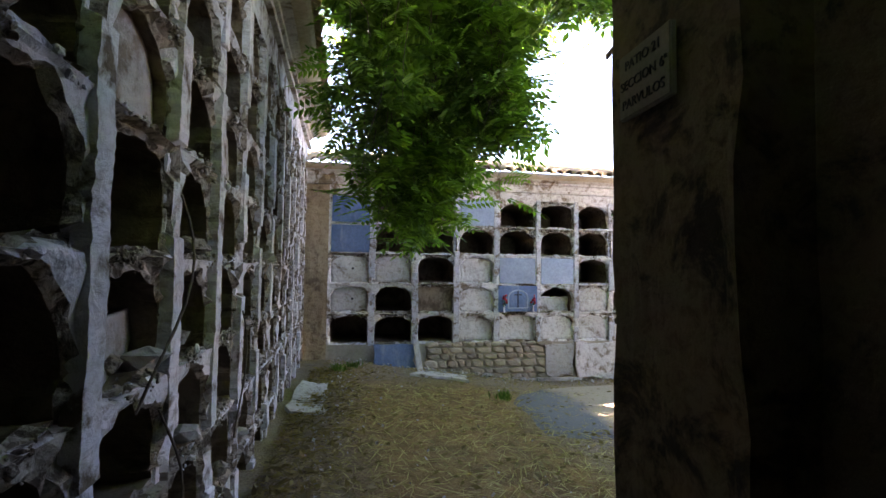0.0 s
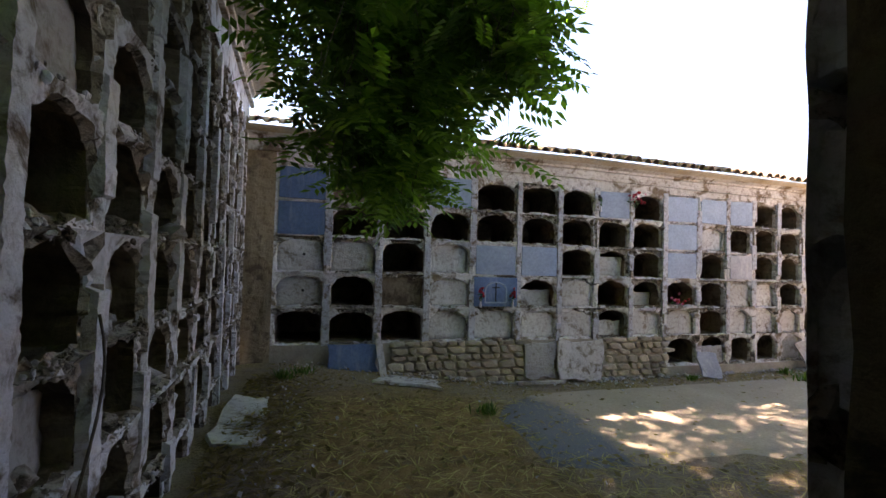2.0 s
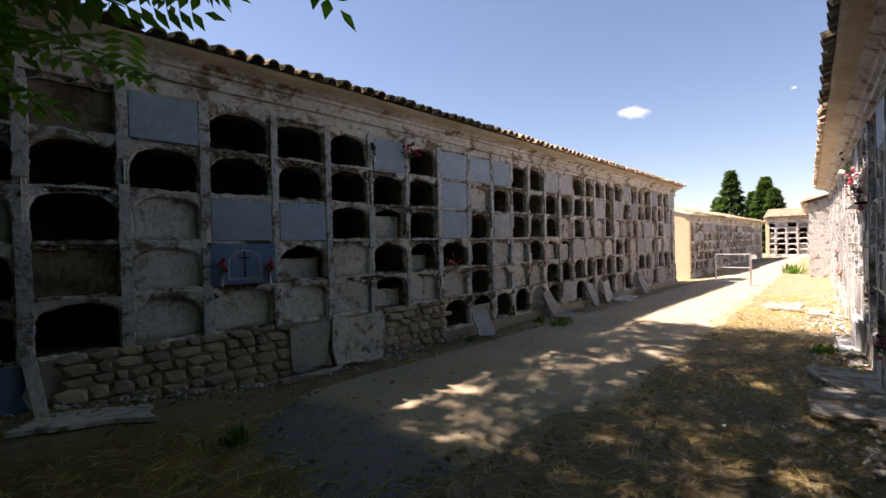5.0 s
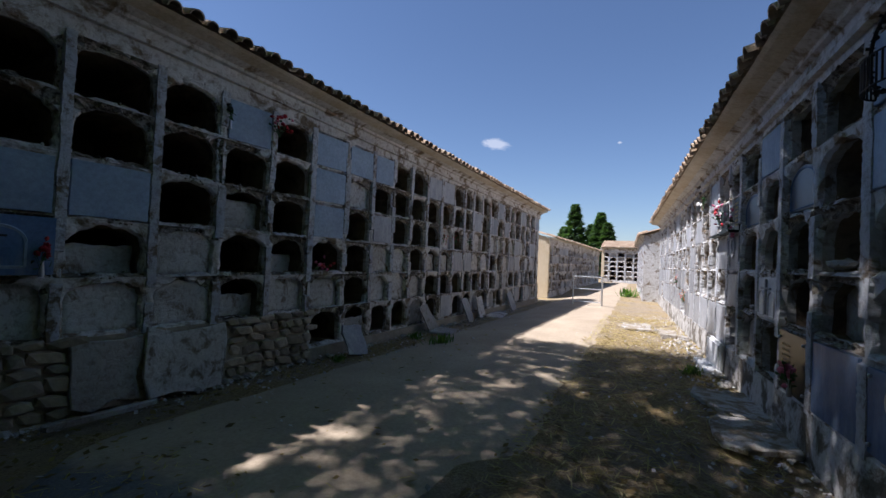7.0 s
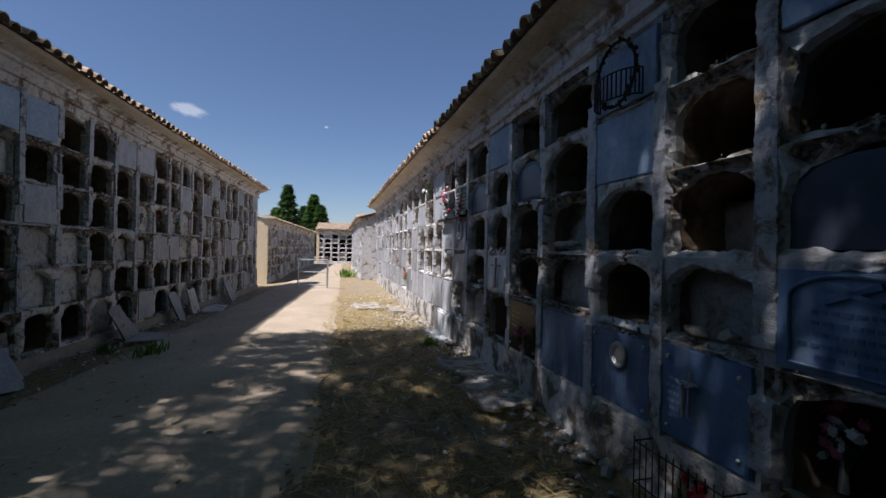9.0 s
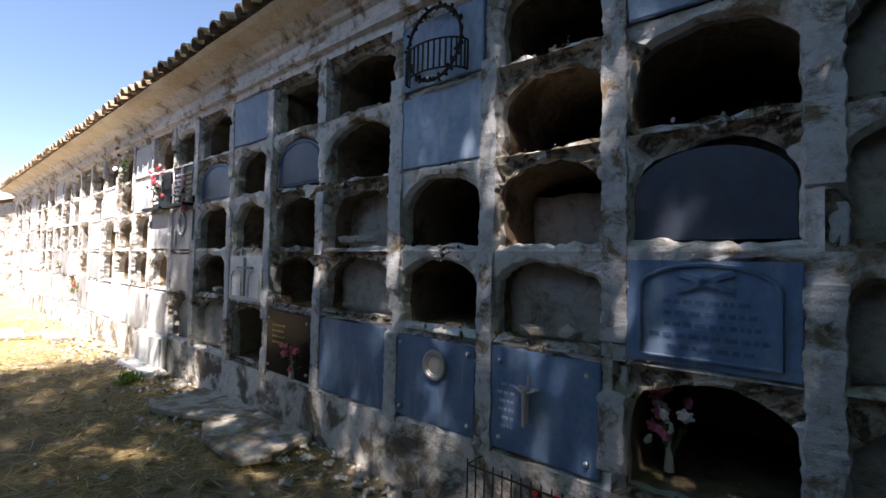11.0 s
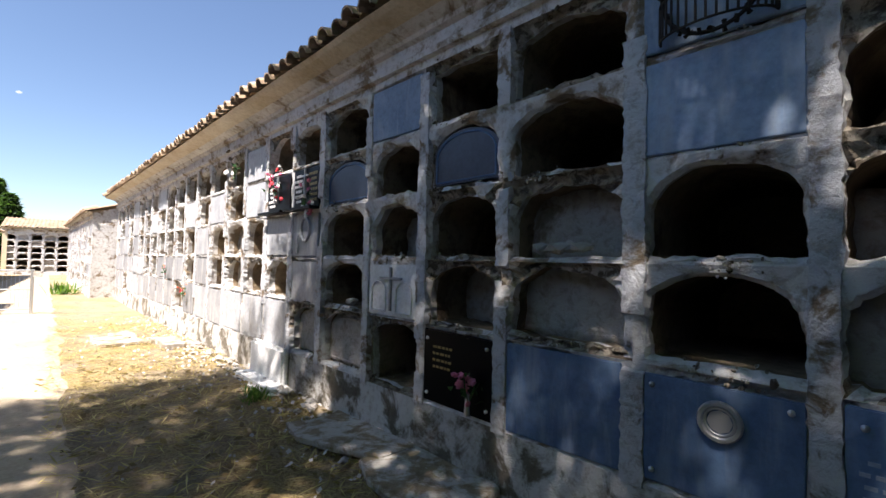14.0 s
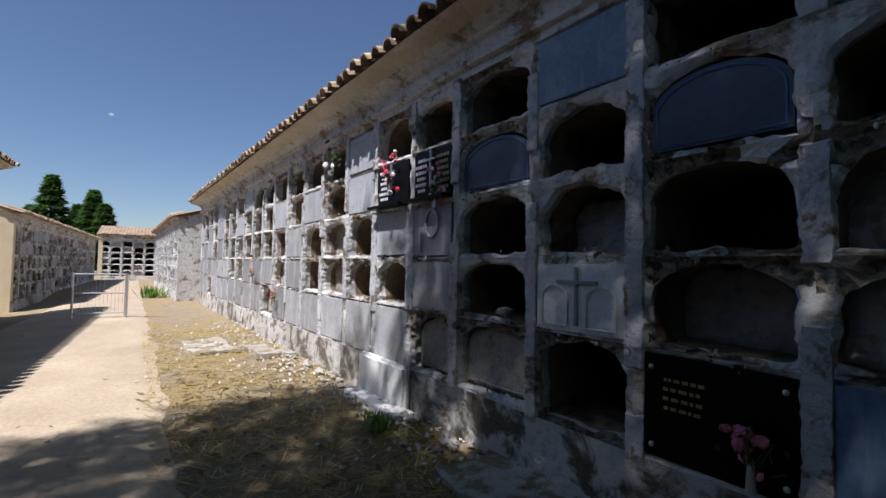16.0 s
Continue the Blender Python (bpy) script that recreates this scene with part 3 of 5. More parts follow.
def roof(f, u0, u1, z_eave, over, back, rise, seed, cornice_z, label, fall=0.0):
    """Sloping tiled roof with a row of tile ends along the eave and a coved cornice under it."""
    r = random.Random(seed)
    sink = lambda u: fall * max(0.0, u - 5.0)
    top = tagged(new("roof"), label, "roof", kind="structure")
    bm = bmesh.new()
    pitch = 0.21
    n = int((u1 - u0) / pitch)
    cols = []
    for i in range(n * 4 + 1):
        u = u0 + (u1 - u0) * i / (n * 4)
        w = 0.05 * abs(math.sin(math.pi * i / 4))
        cols.append([bm.verts.new(f.at(u, over - 0.05 - (over + back) * s, z_eave - sink(u) + rise * s + w + 0.012 * noise.noise(Vector((u * 2, s * 9, seed))))) for s in (0, 0.15, 0.4, 0.7, 1)])
    for a, b in zip(cols, cols[1:]):
        for k in range(4):
            bm.faces.new((a[k], b[k], b[k + 1], a[k + 1])).smooth = True
    part("roof_cover", bm, TILE, top)
    bm = bmesh.new()
    prof = [(0.0, cornice_z - 0.03), (0.05, cornice_z - 0.022), (0.055, cornice_z + 0.025), (0.014, cornice_z + 0.036), (0.018, cornice_z + 0.135), (0.062, cornice_z + 0.15), (0.068, cornice_z + 0.185), (0.10, cornice_z + 0.195),
            (0.17, z_eave - 0.085), (over - 0.10, z_eave - 0.05), (over - 0.06, z_eave - 0.02), (-0.3, z_eave + 0.05)]
    m = int((u1 - u0) / 0.3)
    g = [[bm.verts.new(f.at(u0 + (u1 - u0) * i / m, d + 0.008 * noise.noise(Vector((i * 0.4, d * 9, seed))), z - sink(u0 + (u1 - u0) * i / m) + 0.006 * noise.noise(Vector((i * 0.3, z * 5, seed))))) for d, z in prof] for i in range(m + 1)]
    for a, b in zip(g, g[1:]):
        for k in range(len(prof) - 1):
            bm.faces.new((a[k], b[k], b[k + 1], a[k + 1])).smooth = 6 < k < 9
    for fc in bm.faces:
        fc.material_index = 0
    cornice = part("cornice", bm, CORNICE, top)
    cornice.data.materials.append(WALL_B if f is B else WALL_A)
    for i, q in enumerate(cornice.data.polygons):
        q.material_index = 1 if i % (len(prof) - 1) < 8 else 0
    slope = math.atan2(rise, over + back)
    for i in range(n):
        u = u0 + pitch * (i + 0.5)
        ob = new("roof_tile", TILE_MESH)
        ob.parent = top
        ob.matrix_basis = f.mat(u, over + r.uniform(-0.02, 0.03), z_eave - sink(u) + r.uniform(-0.012, 0.012)) @ pose(0, 0, 0, -math.degrees(slope) + r.uniform(-3, 3), r.uniform(-4, 4), r.uniform(-4, 4))
    return top


roof(A, -1.35, 20.7, 3.87, 0.40, 2.6, 0.95, 1, 3.56, "clay tile roof with ochre coved eave over the niches", 0.013)
roof(B, bu(2.05), bu(22.75), 3.35, 0.42, 2.6, 0.95, 2, 3.04, "clay tile roof with ochre coved eave over white niches")
roof(L, -1.45, 9.7, 4.50, 0.40, 2.6, 0.95, 3, 4.22, "old clay tile roof over the ruined niche wall")


def end_wall(name, label, f, u, z_top, back, mat, facing, low=-0.2, rise=0.9):
    """Gable end that closes a niche building, 0.25 m thick."""
    bm = bmesh.new()
    pts = [(0.0, low), (-back, low), (-back, z_top + rise), (0.0, z_top)]
    a = [bm.verts.new(f.at(u, d, z)) for d, z in pts]
    b = [bm.verts.new(f.at(u - 0.25 * facing, d, z)) for d, z in pts]
    bm.faces.new(a)
    bm.faces.new(b[::-1])
    for i in range(4):
        j = (i + 1) % 4
        bm.faces.new((a[i], b[i], b[j], a[j]))
    bmesh.ops.recalc_face_normals(bm, faces=bm.faces)
    return tagged(part(name, bm, mat), label, "wall", kind="structure")


end_wall("wall_end_north", "plain pale gable end of a niche building", A, 20.62, 3.66, 2.5, WALL_A, 1)
end_wall("wall_end_south", "plain white gable end of a niche building", B, bu(22.66), 3.33, 2.5, WALL_B, 1)


def backs():
    """Plain rear walls that close the niche buildings."""
    for f, u0, u1, z, name in ((A, -3.0, 20.5, 4.5, "wall_rear_north"), (B, bu(1.7), bu(22.5), 4.1, "wall_rear_south"), (L, -1.2, 12.2, 5.45, "wall_rear_west")):
        bm = bmesh.new()
        box(bm, f.mat((u0 + u1) / 2, -2.45, z / 2), u1 - u0, 0.2, z)
        tagged(part(name, bm, MORTAR), "plain rear wall of a niche building", "wall", kind="structure")


backs()


def corner_strip():
    """Brown rubble pier where the west and north fronts meet."""
    bm = bmesh.new()
    box(bm, A.mat(-0.40, -0.10, 1.75), 0.46, 0.2, 3.9)
    bmesh.ops.subdivide_edges(bm, edges=bm.edges[:], cuts=12, use_grid_fill=True)
    for v in bm.verts:
        v.co += A.n * (0.03 * noise.noise(v.co * 3) + 0.015 * noise.noise(v.co * 9))
    tagged(part("wall_corner", bm, CORNER), "bare brown rubble pier in the corner", "wall", kind="structure")


# brown plaster with the passage's deep shade put into its colour
PIER_SHADE = plaster("pier_plaster_shaded", (0.20, 0.145, 0.085), (0.13, 0.095, 0.06), (0.05, 0.036, 0.024), 0.50, 3.5)
CORNER = plaster('corner_pier', (0.36, 0.28, 0.18), (0.28, 0.21, 0.13), (0.17, 0.12, 0.08), 0.55, 3.0)
corner_strip()


def west_pier():
    """The end of the south building beside the passage: pier and walls, their brown darkened for shade."""
    bm = bmesh.new()
    box(bm, pose(1.655 + 0.19, 2.69, 2.15), 0.38, 0.72, 4.3)
    bmesh.ops.subdivide_edges(bm, edges=bm.edges[:], cuts=14, use_grid_fill=True)
    for v in bm.verts:
        w = 0.03 * noise.noise(v.co * 2.5) + 0.02 * noise.noise(v.co * 8)
        low = max(0.0, 1.0 - max(0.0, v.co.z - 0.3) / 0.5)
        v.co.x -= w
        v.co.y += w - 0.15 * low * (1 if v.co.y > 2.9 else 0) * (0.6 + noise.noise(v.co * 6))
    pier = tagged(part("wall_pier", bm, PIER_SHADE), "rough brown plastered pier at the end of a niche building", "wall", kind="structure")
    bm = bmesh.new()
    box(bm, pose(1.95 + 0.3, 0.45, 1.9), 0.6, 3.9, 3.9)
    tagged(part("wall_passage", bm, PIER_SHADE), "dark plastered wall along the passage", "wall", kind="structure")
    # unseen rear wall and soffit, added to keep light off the pier
    bm = bmesh.new()
    box(bm, pose(0.7, -1.6, 1.8), 3.0, 0.2, 3.8)
    tagged(part("wall_behind", bm, PIER_SHADE), "plain wall closing the passage behind", "wall", kind="structure")
    bm = bmesh.new()
    box(bm, pose(0.75, 0.1, 3.55), 2.3, 3.4, 0.16)
    tagged(part("ceiling", bm, PIER_SHADE), "plain soffit over the start of the passage", "ceiling", kind="structure")


west_pier()


# ---- sixth row of the north front: low arches in the base ----
def low_row():
    r = random.Random(5)
    bm = bmesh.new()
    spots = {}
    for c in range(len(LOW_EDGES) - 1):
        spots[c] = cell(bm, LOW, LOW_EDGES[c], LOW_EDGES[c + 1], -0.02, 0.585, low_codes[c], r, 1.0)
    low = part("low_niche_row", bm, WALL_A, wall_a)
    low.data.materials.append(CAVITY_SHADE)
    low.data.materials.append(BROKEN)
    for c, o in spots.items():
        if low_codes[c] in "bh":
            closure(LOW, wall_a, o, r, CLOSURE, 0.07, 1.0 if low_codes[c] == "b" else 0.6)
        elif low_codes[c] == "p":
            slab(LOW, o[0] - 0.012, o[1] + 0.012, o[2], o[3], MARBLE, label="grey marble slab closing a low niche", group="niche slabs")


LOW = Face(0, 9.565, 1, 0, 0, -1)
low_row()


# ---- slabs with ornament ----
def find_slab(f, u, z):
    """The plain slab already standing at that place of a front."""
    p = f.at(u, 0.02, z)
    best = min((o for o in scene.objects if o.name.startswith("niche_slab")), key=lambda o: (sum((Vector(c) for c in o.bound_box), Vector()) / 8 - p).length)
    return best


def bars(f, u0, u1, z0, z1, rows, mat, parent, d, seed, gap=0.45):
    """Unreadable writing as raised lines of short strokes."""
    r = random.Random(seed)
    h = (z1 - z0) / rows
    for k in range(rows):
        bm = bmesh.new()
        inset = (u1 - u0) * r.uniform(0, 0.14)
        u = u0 + inset
        while u < u1 - inset - 0.03:
            w = min(r.uniform(0.015, 0.05), u1 - inset - u)
            box(bm, f.mat(u + w / 2, d, z1 - (k + 0.5) * h), w * 0.8, 0.003, h * (1 - gap))
            u += w + 0.006
        part("inscription", bm, mat, parent, "line of small raised lettering")


def blossoms(parent, centre, spread, count, mats, size, seed, f):
    r = random.Random(seed)
    for mat in mats:
        bm = bmesh.new()
        bmesh.ops.create_icosphere(bm, subdivisions=1, radius=size)
        for v in bm.verts:
            v.co *= r.uniform(0.75, 1.25)
            v.co.z *= 0.7
        for k in range(6):
            a = k * math.pi / 3
            m = pose(size * 0.8 * math.cos(a), size * 0.8 * math.sin(a), 0, r.uniform(-30, 30), r.uniform(-30, 30), math.degrees(a))
            bmesh.ops.create_icosphere(bm, subdivisions=1, radius=size * 0.5, matrix=m @ Matrix.Diagonal((1, 0.7, 0.35, 1)))
        me = bpy.data.meshes.new("blossom")
        bm.to_mesh(me)
        bm.free()
        me.materials.append(mat)
        for i in range(count // len(mats)):
            ob = new("blossom", me)
            ob.parent = parent
            p = f.at(centre[0] + r.gauss(0, spread[0]), centre[1] + r.uniform(0, spread[1]), centre[2] + r.gauss(0, spread[2]))
            ob.matrix_basis = Matrix.Translation(p) @ Euler((r.uniform(0, 3), r.uniform(0, 3), r.uniform(0, 6))).to_matrix().to_4x4() @ Matrix.Scale(r.uniform(0.8, 1.25), 4)


def bouquet(f, u, z, mats, label, seed, count=12, spread=(0.05, 0.07, 0.06), size=0.022, vase=True, d=0.05):
    b = thing("flower_bouquet", label, "flowers", "grave flowers")
    blossoms(b, (u, d, z), spread, count, mats, size, seed, f)
    r = random.Random(seed)
    bm = bmesh.new()
    for i in range(9):
        tube(bm, f.at(u + r.uniform(-0.015, 0.015), d + 0.02, z - 0.18), f.at(u + r.gauss(0, spread[0]), d + r.uniform(0.0, 0.06), z + r.uniform(-0.05, 0.03)), 0.003, 0.002, 5)
    for i in range(10):
        m = f.mat(u + r.gauss(0, spread[0]), d + r.uniform(0, 0.06), z - 0.05 + r.gauss(0, 0.05)) @ pose(0, 0, 0, r.uniform(0, 180), r.uniform(0, 180), r.uniform(0, 180))
        bmesh.ops.create_cone(bm, segments=4, radius1=0.018, radius2=0.0, depth=0.06, matrix=m @ Matrix.Diagonal((1, 0.25, 1, 1)))
    tagged(part("foliage", bm, STEM, b, "green plastic stems and leaves"), kind="stuff")
    if vase:
        bm = bmesh.new()
        bmesh.ops.create_cone(bm, cap_ends=True, segments=12, radius1=0.022, radius2=0.012, depth=0.14, matrix=f.mat(u, d + 0.02, z - 0.17))
        part("vase", bm, METAL, b, "small metal vase")
    return b


def recolour(ob, mat, label):
    ob.data.materials.clear()
    ob.data.materials.append(mat)
    ob["label"] = label


def relief_cross(f, u, z, w, h, t, mat, parent, d, label=""):
    bm = bmesh.new()
    box(bm, f.mat(u, d, z), t, 0.022, h, 0.003)
    box(bm, f.mat(u, d, z + h * 0.24), w, 0.020, t, 0.003)
    return part("cross", bm, mat, parent, label)


def studs(f, u0, u1, z0, z1, parent):
    for u in (u0, u1):
        for z in (z0, z1):
            bm = bmesh.new()
            bmesh.ops.create_uvsphere(bm, u_segments=8, v_segments=5, radius=0.014, matrix=f.mat(u, 0.012, z))
            part("stud", bm, METAL, parent, "small metal stud")


def south_slabs():
    e = B_EDGES
    mid = lambda c: (e[c] + e[c + 1]) / 2
    zr = lambda k: (B_ROWS[k] + B_ROWS[k + 1]) / 2
    blues = {(3, 4): "blue slab with a metal crucifix over worn lettering", (4, 4): "blue slab with a round metal medallion", (5, 4): "plain blue slab streaked with lime",
             (2, 3): "blue slab carved with an arch, a cross and lettering", (2, 0): "blue slab with faint carving", (4, 1): "weathered blue-grey slab", (7, 0): "plain blue-grey slab in the top row", (4, 0): "blue slab behind an iron wreath holder"}
    for (c, k), label in blues.items():
        recolour(find_slab(B, mid(c), zr(k)), BLUE if k > 2 else BLUE_MID, label)
    # crucifix
    s = find_slab(B, mid(3), zr(4))
    relief_cross(B, mid(3) + 0.06, zr(4) + 0.03, 0.12, 0.24, 0.011, METAL, s, 0.022, "dull metal crucifix")
    bm = bmesh.new()
    tube(bm, B.at(mid(3) + 0.06, 0.065, zr(4) - 0.09), B.at(mid(3) + 0.06, 0.065, zr(4) + 0.09), 0.010, 0.016)
    for sgn in (-1, 1):
        tube(bm, B.at(mid(3) + 0.06, 0.065, zr(4) + 0.07), B.at(mid(3) + 0.06 + sgn * 0.06, 0.06, zr(4) + 0.095), 0.008, 0.006)
    part("crucifix_figure", bm, METAL, s, "plain metal relief on the cross")
    bars(B, mid(3) + 0.14, mid(3) + 0.27, zr(4) - 0.16, zr(4) + 0.10, 6, BLUE_LINE, s, 0.007, 1, 0.65)
    studs(B, e[3] + 0.11, e[4] - 0.11, zr(4) - 0.2, zr(4) + 0.2, s)
    # medallion
    s = find_slab(B, mid(4), zr(4))
    bm = bmesh.new()
    for rad, th in ((0.078, 0.013), (0.058, 0.006)):
        pts = [B.at(mid(4) - 0.02 + rad * math.cos(a * math.pi / 8), 0.018, zr(4) + 0.1 + rad * math.sin(a * math.pi / 8)) for a in range(16)]
        for p, q in zip(pts, pts[1:] + pts[:1]):
            tube(bm, p, q, th, th, 6)
    bmesh.ops.create_cone(bm, cap_ends=True, segments=8, radius1=0.050, radius2=0.036, depth=0.012, matrix=B.mat(mid(4) - 0.02, 0.010, zr(4) + 0.1) @ pose(0, 0, 0, 90, 0, 0))
    part("medallion", bm, METAL, s, "round cast metal rosette")
    studs(B, e[4] + 0.1, e[5] - 0.1, zr(4) - 0.2, zr(4) + 0.2, s)
    # carved slab
    s = find_slab(B, mid(2), zr(3))
    bm = bmesh.new()
    pts = [(u, z) for u, z in outline(e[2] + 0.12, e[3] - 0.12, zr(3) - 0.19, zr(3) + 0.19, 0.1)]
    ring = [B.at(u, 0.014, z) for u, z in pts]
    for p, q in zip(ring, ring[1:] + ring[:1]):
        tube(bm, p, q, 0.008, 0.008, 5)
    part("carved_border", bm, BLUE, s, "carved arched border")
    bm = bmesh.new()
    for a in (22, -18):
        box(bm, B.mat(mid(2), 0.014, zr(3) + 0.12) @ pose(0, 0, 0, 0, a, 0), 0.21, 0.012, 0.022)
    part("carved_cross", bm, BLUE_DEEP, s, "carved crossed motif")
    bars(B, e[2] + 0.15, e[3] - 0.15, zr(3) - 0.17, zr(3) + 0.06, 5, BLUE_DEEP, s, 0.007, 2, 0.6)
    # black slab with flowers
    s = find_slab(B, mid(6), zr(4))
    recolour(s, BLACK, "polished black granite slab with gold lettering and studs")
    bars(B, mid(6) + 0.02, mid(6) + 0.26, zr(4) - 0.02, zr(4) + 0.17, 4, GOLD, s, 0.012, 3, 0.65)
    studs(B, e[6] + 0.1, e[7] - 0.1, zr(4) - 0.2, zr(4) + 0.2, s)
    bouquet(B, mid(6) - 0.18, zr(4) + 0.0, (PINK,), "pink artificial roses in a vase fixed to black granite", 5, 12)
    # slab with tau cross
    s = find_slab(B, mid(7), zr(3))
    recolour(s, PALE, "pale marble slab with a carved cross between two arches")
    relief_cross(B, mid(7), zr(3), 0.30, 0.36, 0.022, MARBLE, s, 0.014)
    for sgn in (-1, 1):
        bm = bmesh.new()
        ring = [B.at(u, 0.012, z) for u, z in outline(mid(7) + sgn * 0.17 - 0.10, mid(7) + sgn * 0.17 + 0.10, zr(3) - 0.19, zr(3) + 0.06, 0.08)]
        for p, q in zip(ring, ring[1:]):
            tube(bm, p, q, 0.008, 0.008, 5)
        part("carved_arch", bm, PALE, s)
    # glossy black slabs with decoration
    for c, seed in ((9, 7), (10, 8)):
        s = find_slab(B, mid(c), zr(1))
        recolour(s, BLACK, "glossy black slab edged in gold, with a ledge")
        bm = bmesh.new()
        box(bm, B.mat(mid(c), 0.07, B_ROWS[2] + 0.02), 0.66, 0.12, 0.03, 0.006)
        part("ledge", bm, BLACK, s, "black granite ledge")
        relief_cross(B, mid(c), zr(1) + 0.06, 0.14, 0.34, 0.016, METAL, s, 0.022, "thin metal cross")
        for sgn, sd in ((-1, 0), (1, 1)):
            if c == 10 and sgn < 0:
                continue
            bars(B, mid(c) + sgn * 0.17 - 0.10, mid(c) + sgn * 0.17 + 0.10, zr(1) - 0.16, zr(1) + 0.18, 6, WHITE_P if sd else GOLD, s, 0.014, seed * 3 + sd, 0.5)
    bouquet(B, mid(10) - 0.06, zr(1) + 0.12, (PINK, WHITE_P, RED), "pink, white and red artificial flowers before a black slab", 9, 24, (0.09, 0.10, 0.13))
    bouquet(B, mid(9) - 0.15, zr(1) - 0.08, (WHITE_P, PINK), "white and pink artificial flowers before a black slab", 10, 14, (0.06, 0.08, 0.10))
    # relief slab below
    s = find_slab(B, mid(9), zr(2))
    bm = bmesh.new()
    pts = [B.at(mid(9) + 0.1 * math.cos(a / 10 * math.tau) - 0.02, 0.012, zr(2) + 0.06 + 0.13 * math.sin(a / 10 * math.tau)) for a in range(10)]
    for p, q in zip(pts, pts[1:] + pts[:1]):
        tube(bm, p, q, 0.014, 0.014, 6)
    box(bm, B.mat(mid(9) + 0.16, 0.014, zr(2) - 0.1), 0.05, 0.02, 0.2, 0.008)
    part("relief", bm, MARBLE, s, "carved oval relief")
    # flowers farther along and inside niches
    bouquet(B, mid(12) - 0.12, zr(0) + 0.05, (WHITE_P, BARK), "dried flower bunch hanging by a top niche", 11, 12, (0.10, 0.10, 0.14), 0.03, False)
    bouquet(B, mid(15), zr(4) + 0.18, (YELLOW, RED), "orange and red artificial flowers on a low slab", 12, 16, (0.08, 0.1, 0.07), 0.012)
    bouquet(B, mid(17), zr(3), (YELLOW, PINK), "orange artificial flowers on a niche slab", 13, 12, (0.07, 0.1, 0.07), 0.012)
    bouquet(B, mid(2) + 0.18, zr(4) + 0.02, (WHITE_P, PINK), "white and violet flowers inside a low niche", 14, 14, (0.06, 0.08, 0.07), 0.03, True, -0.25)
    bouquet(B, mid(3) - 0.12, B_ROWS[5] - 0.12, (RED,), "red artificial flowers behind a low railing", 15, 10, (0.05, 0.06, 0.03), 0.025, False, 0.12)


BLUE_PALE = mottled("blue_grey_marble", (0.24, 0.32, 0.42), (0.34, 0.43, 0.53), 3.0, 0.5, 0.1, 0.004, 26, 0.4, 0.1)
BLUE_LINE = mottled('blue_relief', (0.26, 0.32, 0.42), (0.34, 0.40, 0.50), 3.0, 0.6)
BLUE_DEEP = mottled('blue_carving', (0.05, 0.10, 0.20), (0.08, 0.15, 0.27), 3.0, 0.6)
GOLD = plain("gold_lettering", (0.35, 0.27, 0.12), 0.5, 0.5)
south_slabs()


def north_slabs():
    e = A_EDGES
    mid = lambda c: (e[c] + e[c + 1]) / 2
    zr = lambda k: (A_ROWS[k] + A_ROWS[k + 1]) / 2
    for c, k in ((0, 0), (0, 1)):
        recolour(find_slab(A, mid(c), zr(k)), BLUE, "dark blue-grey slab closing a niche in the corner")
    for c, k in ((3, 0), (4, 2), (5, 2), (7, 0), (9, 0), (9, 1), (9, 2), (10, 0), (11, 0)):
        recolour(find_slab(A, mid(c), zr(k)), BLUE_PALE, "pale blue-grey slab closing a niche")
    s = slab(A, e[4] + 0.03, e[5] - 0.03, A_ROWS[4] + 0.03, A_ROWS[3] - 0.02, BLUE, label="dark blue painted slab with a cross and scrolls", group="niche slabs", d=-0.01)
    relief_cross(A, mid(4), zr(3), 0.15, 0.34, 0.02, LETTER, s, 0.018, "dark metal cross")
    bm = bmesh.new()
    ring = [A.at(u, 0.012, z) for u, z in outline(mid(4) - 0.2, mid(4) + 0.2, zr(3) - 0.18, zr(3) + 0.17, 0.14)]
    for p, q in zip(ring, ring[1:] + ring[:1]):
        tube(bm, p, q, 0.018, 0.018, 5)
    part("painted_scroll", bm, BLUE_PALE, s, "pale scrolled border")
    for sgn, seed in ((-1, 31), (1, 32)):
        bouquet(A, mid(4) + sgn * 0.30, zr(3) - 0.02, (RED,), "red artificial flowers in a vase on a blue slab", seed, 9, (0.03, 0.06, 0.05), 0.025)
    bouquet(A, e[8] + 0.02, zr(0) + 0.12, (RED, RED, PINK), "faded red flowers at the edge of an open niche", 33, 18, (0.10, 0.08, 0.06), 0.025, False)
    bouquet(A, e[7] + 0.02, zr(0) + 0.08, (LETTER,), "dark withered posy on a niche slab", 34, 6, (0.02, 0.05, 0.03), 0.025)
    bouquet(A, mid(9), A_ROWS[4] + 0.13, (RED, PINK), "red and pink flowers lying in an open niche", 35, 14, (0.12, 0.06, 0.04), 0.025, False, -0.1)
    for c in (15, 16):
        bouquet(A, e[c], zr(2) + 0.05, (RED, PINK), "red artificial flowers fixed to a niche slab", 36 + c, 12, (0.07, 0.08, 0.07), 0.012, False)
    bouquet(A, e[17] + 0.2, zr(2) + 0.05, (WHITE_P, LETTER), "white and dark flowers on a niche slab", 60, 12, (0.08, 0.08, 0.07), 0.012, False)
    # solid black discs give the darkness of small holes
    for k in (2, 3):
        bm = bmesh.new()
        bmesh.ops.create_cone(bm, cap_ends=True, segments=10, radius1=0.022, radius2=0.022, depth=0.08, matrix=A.mat(mid(0) + 0.05, -0.018, zr(k)) @ pose(0, 0, 0, 90))
        part("vent_hole", bm, LETTER, wall_a, "small dark hole in the mortar")


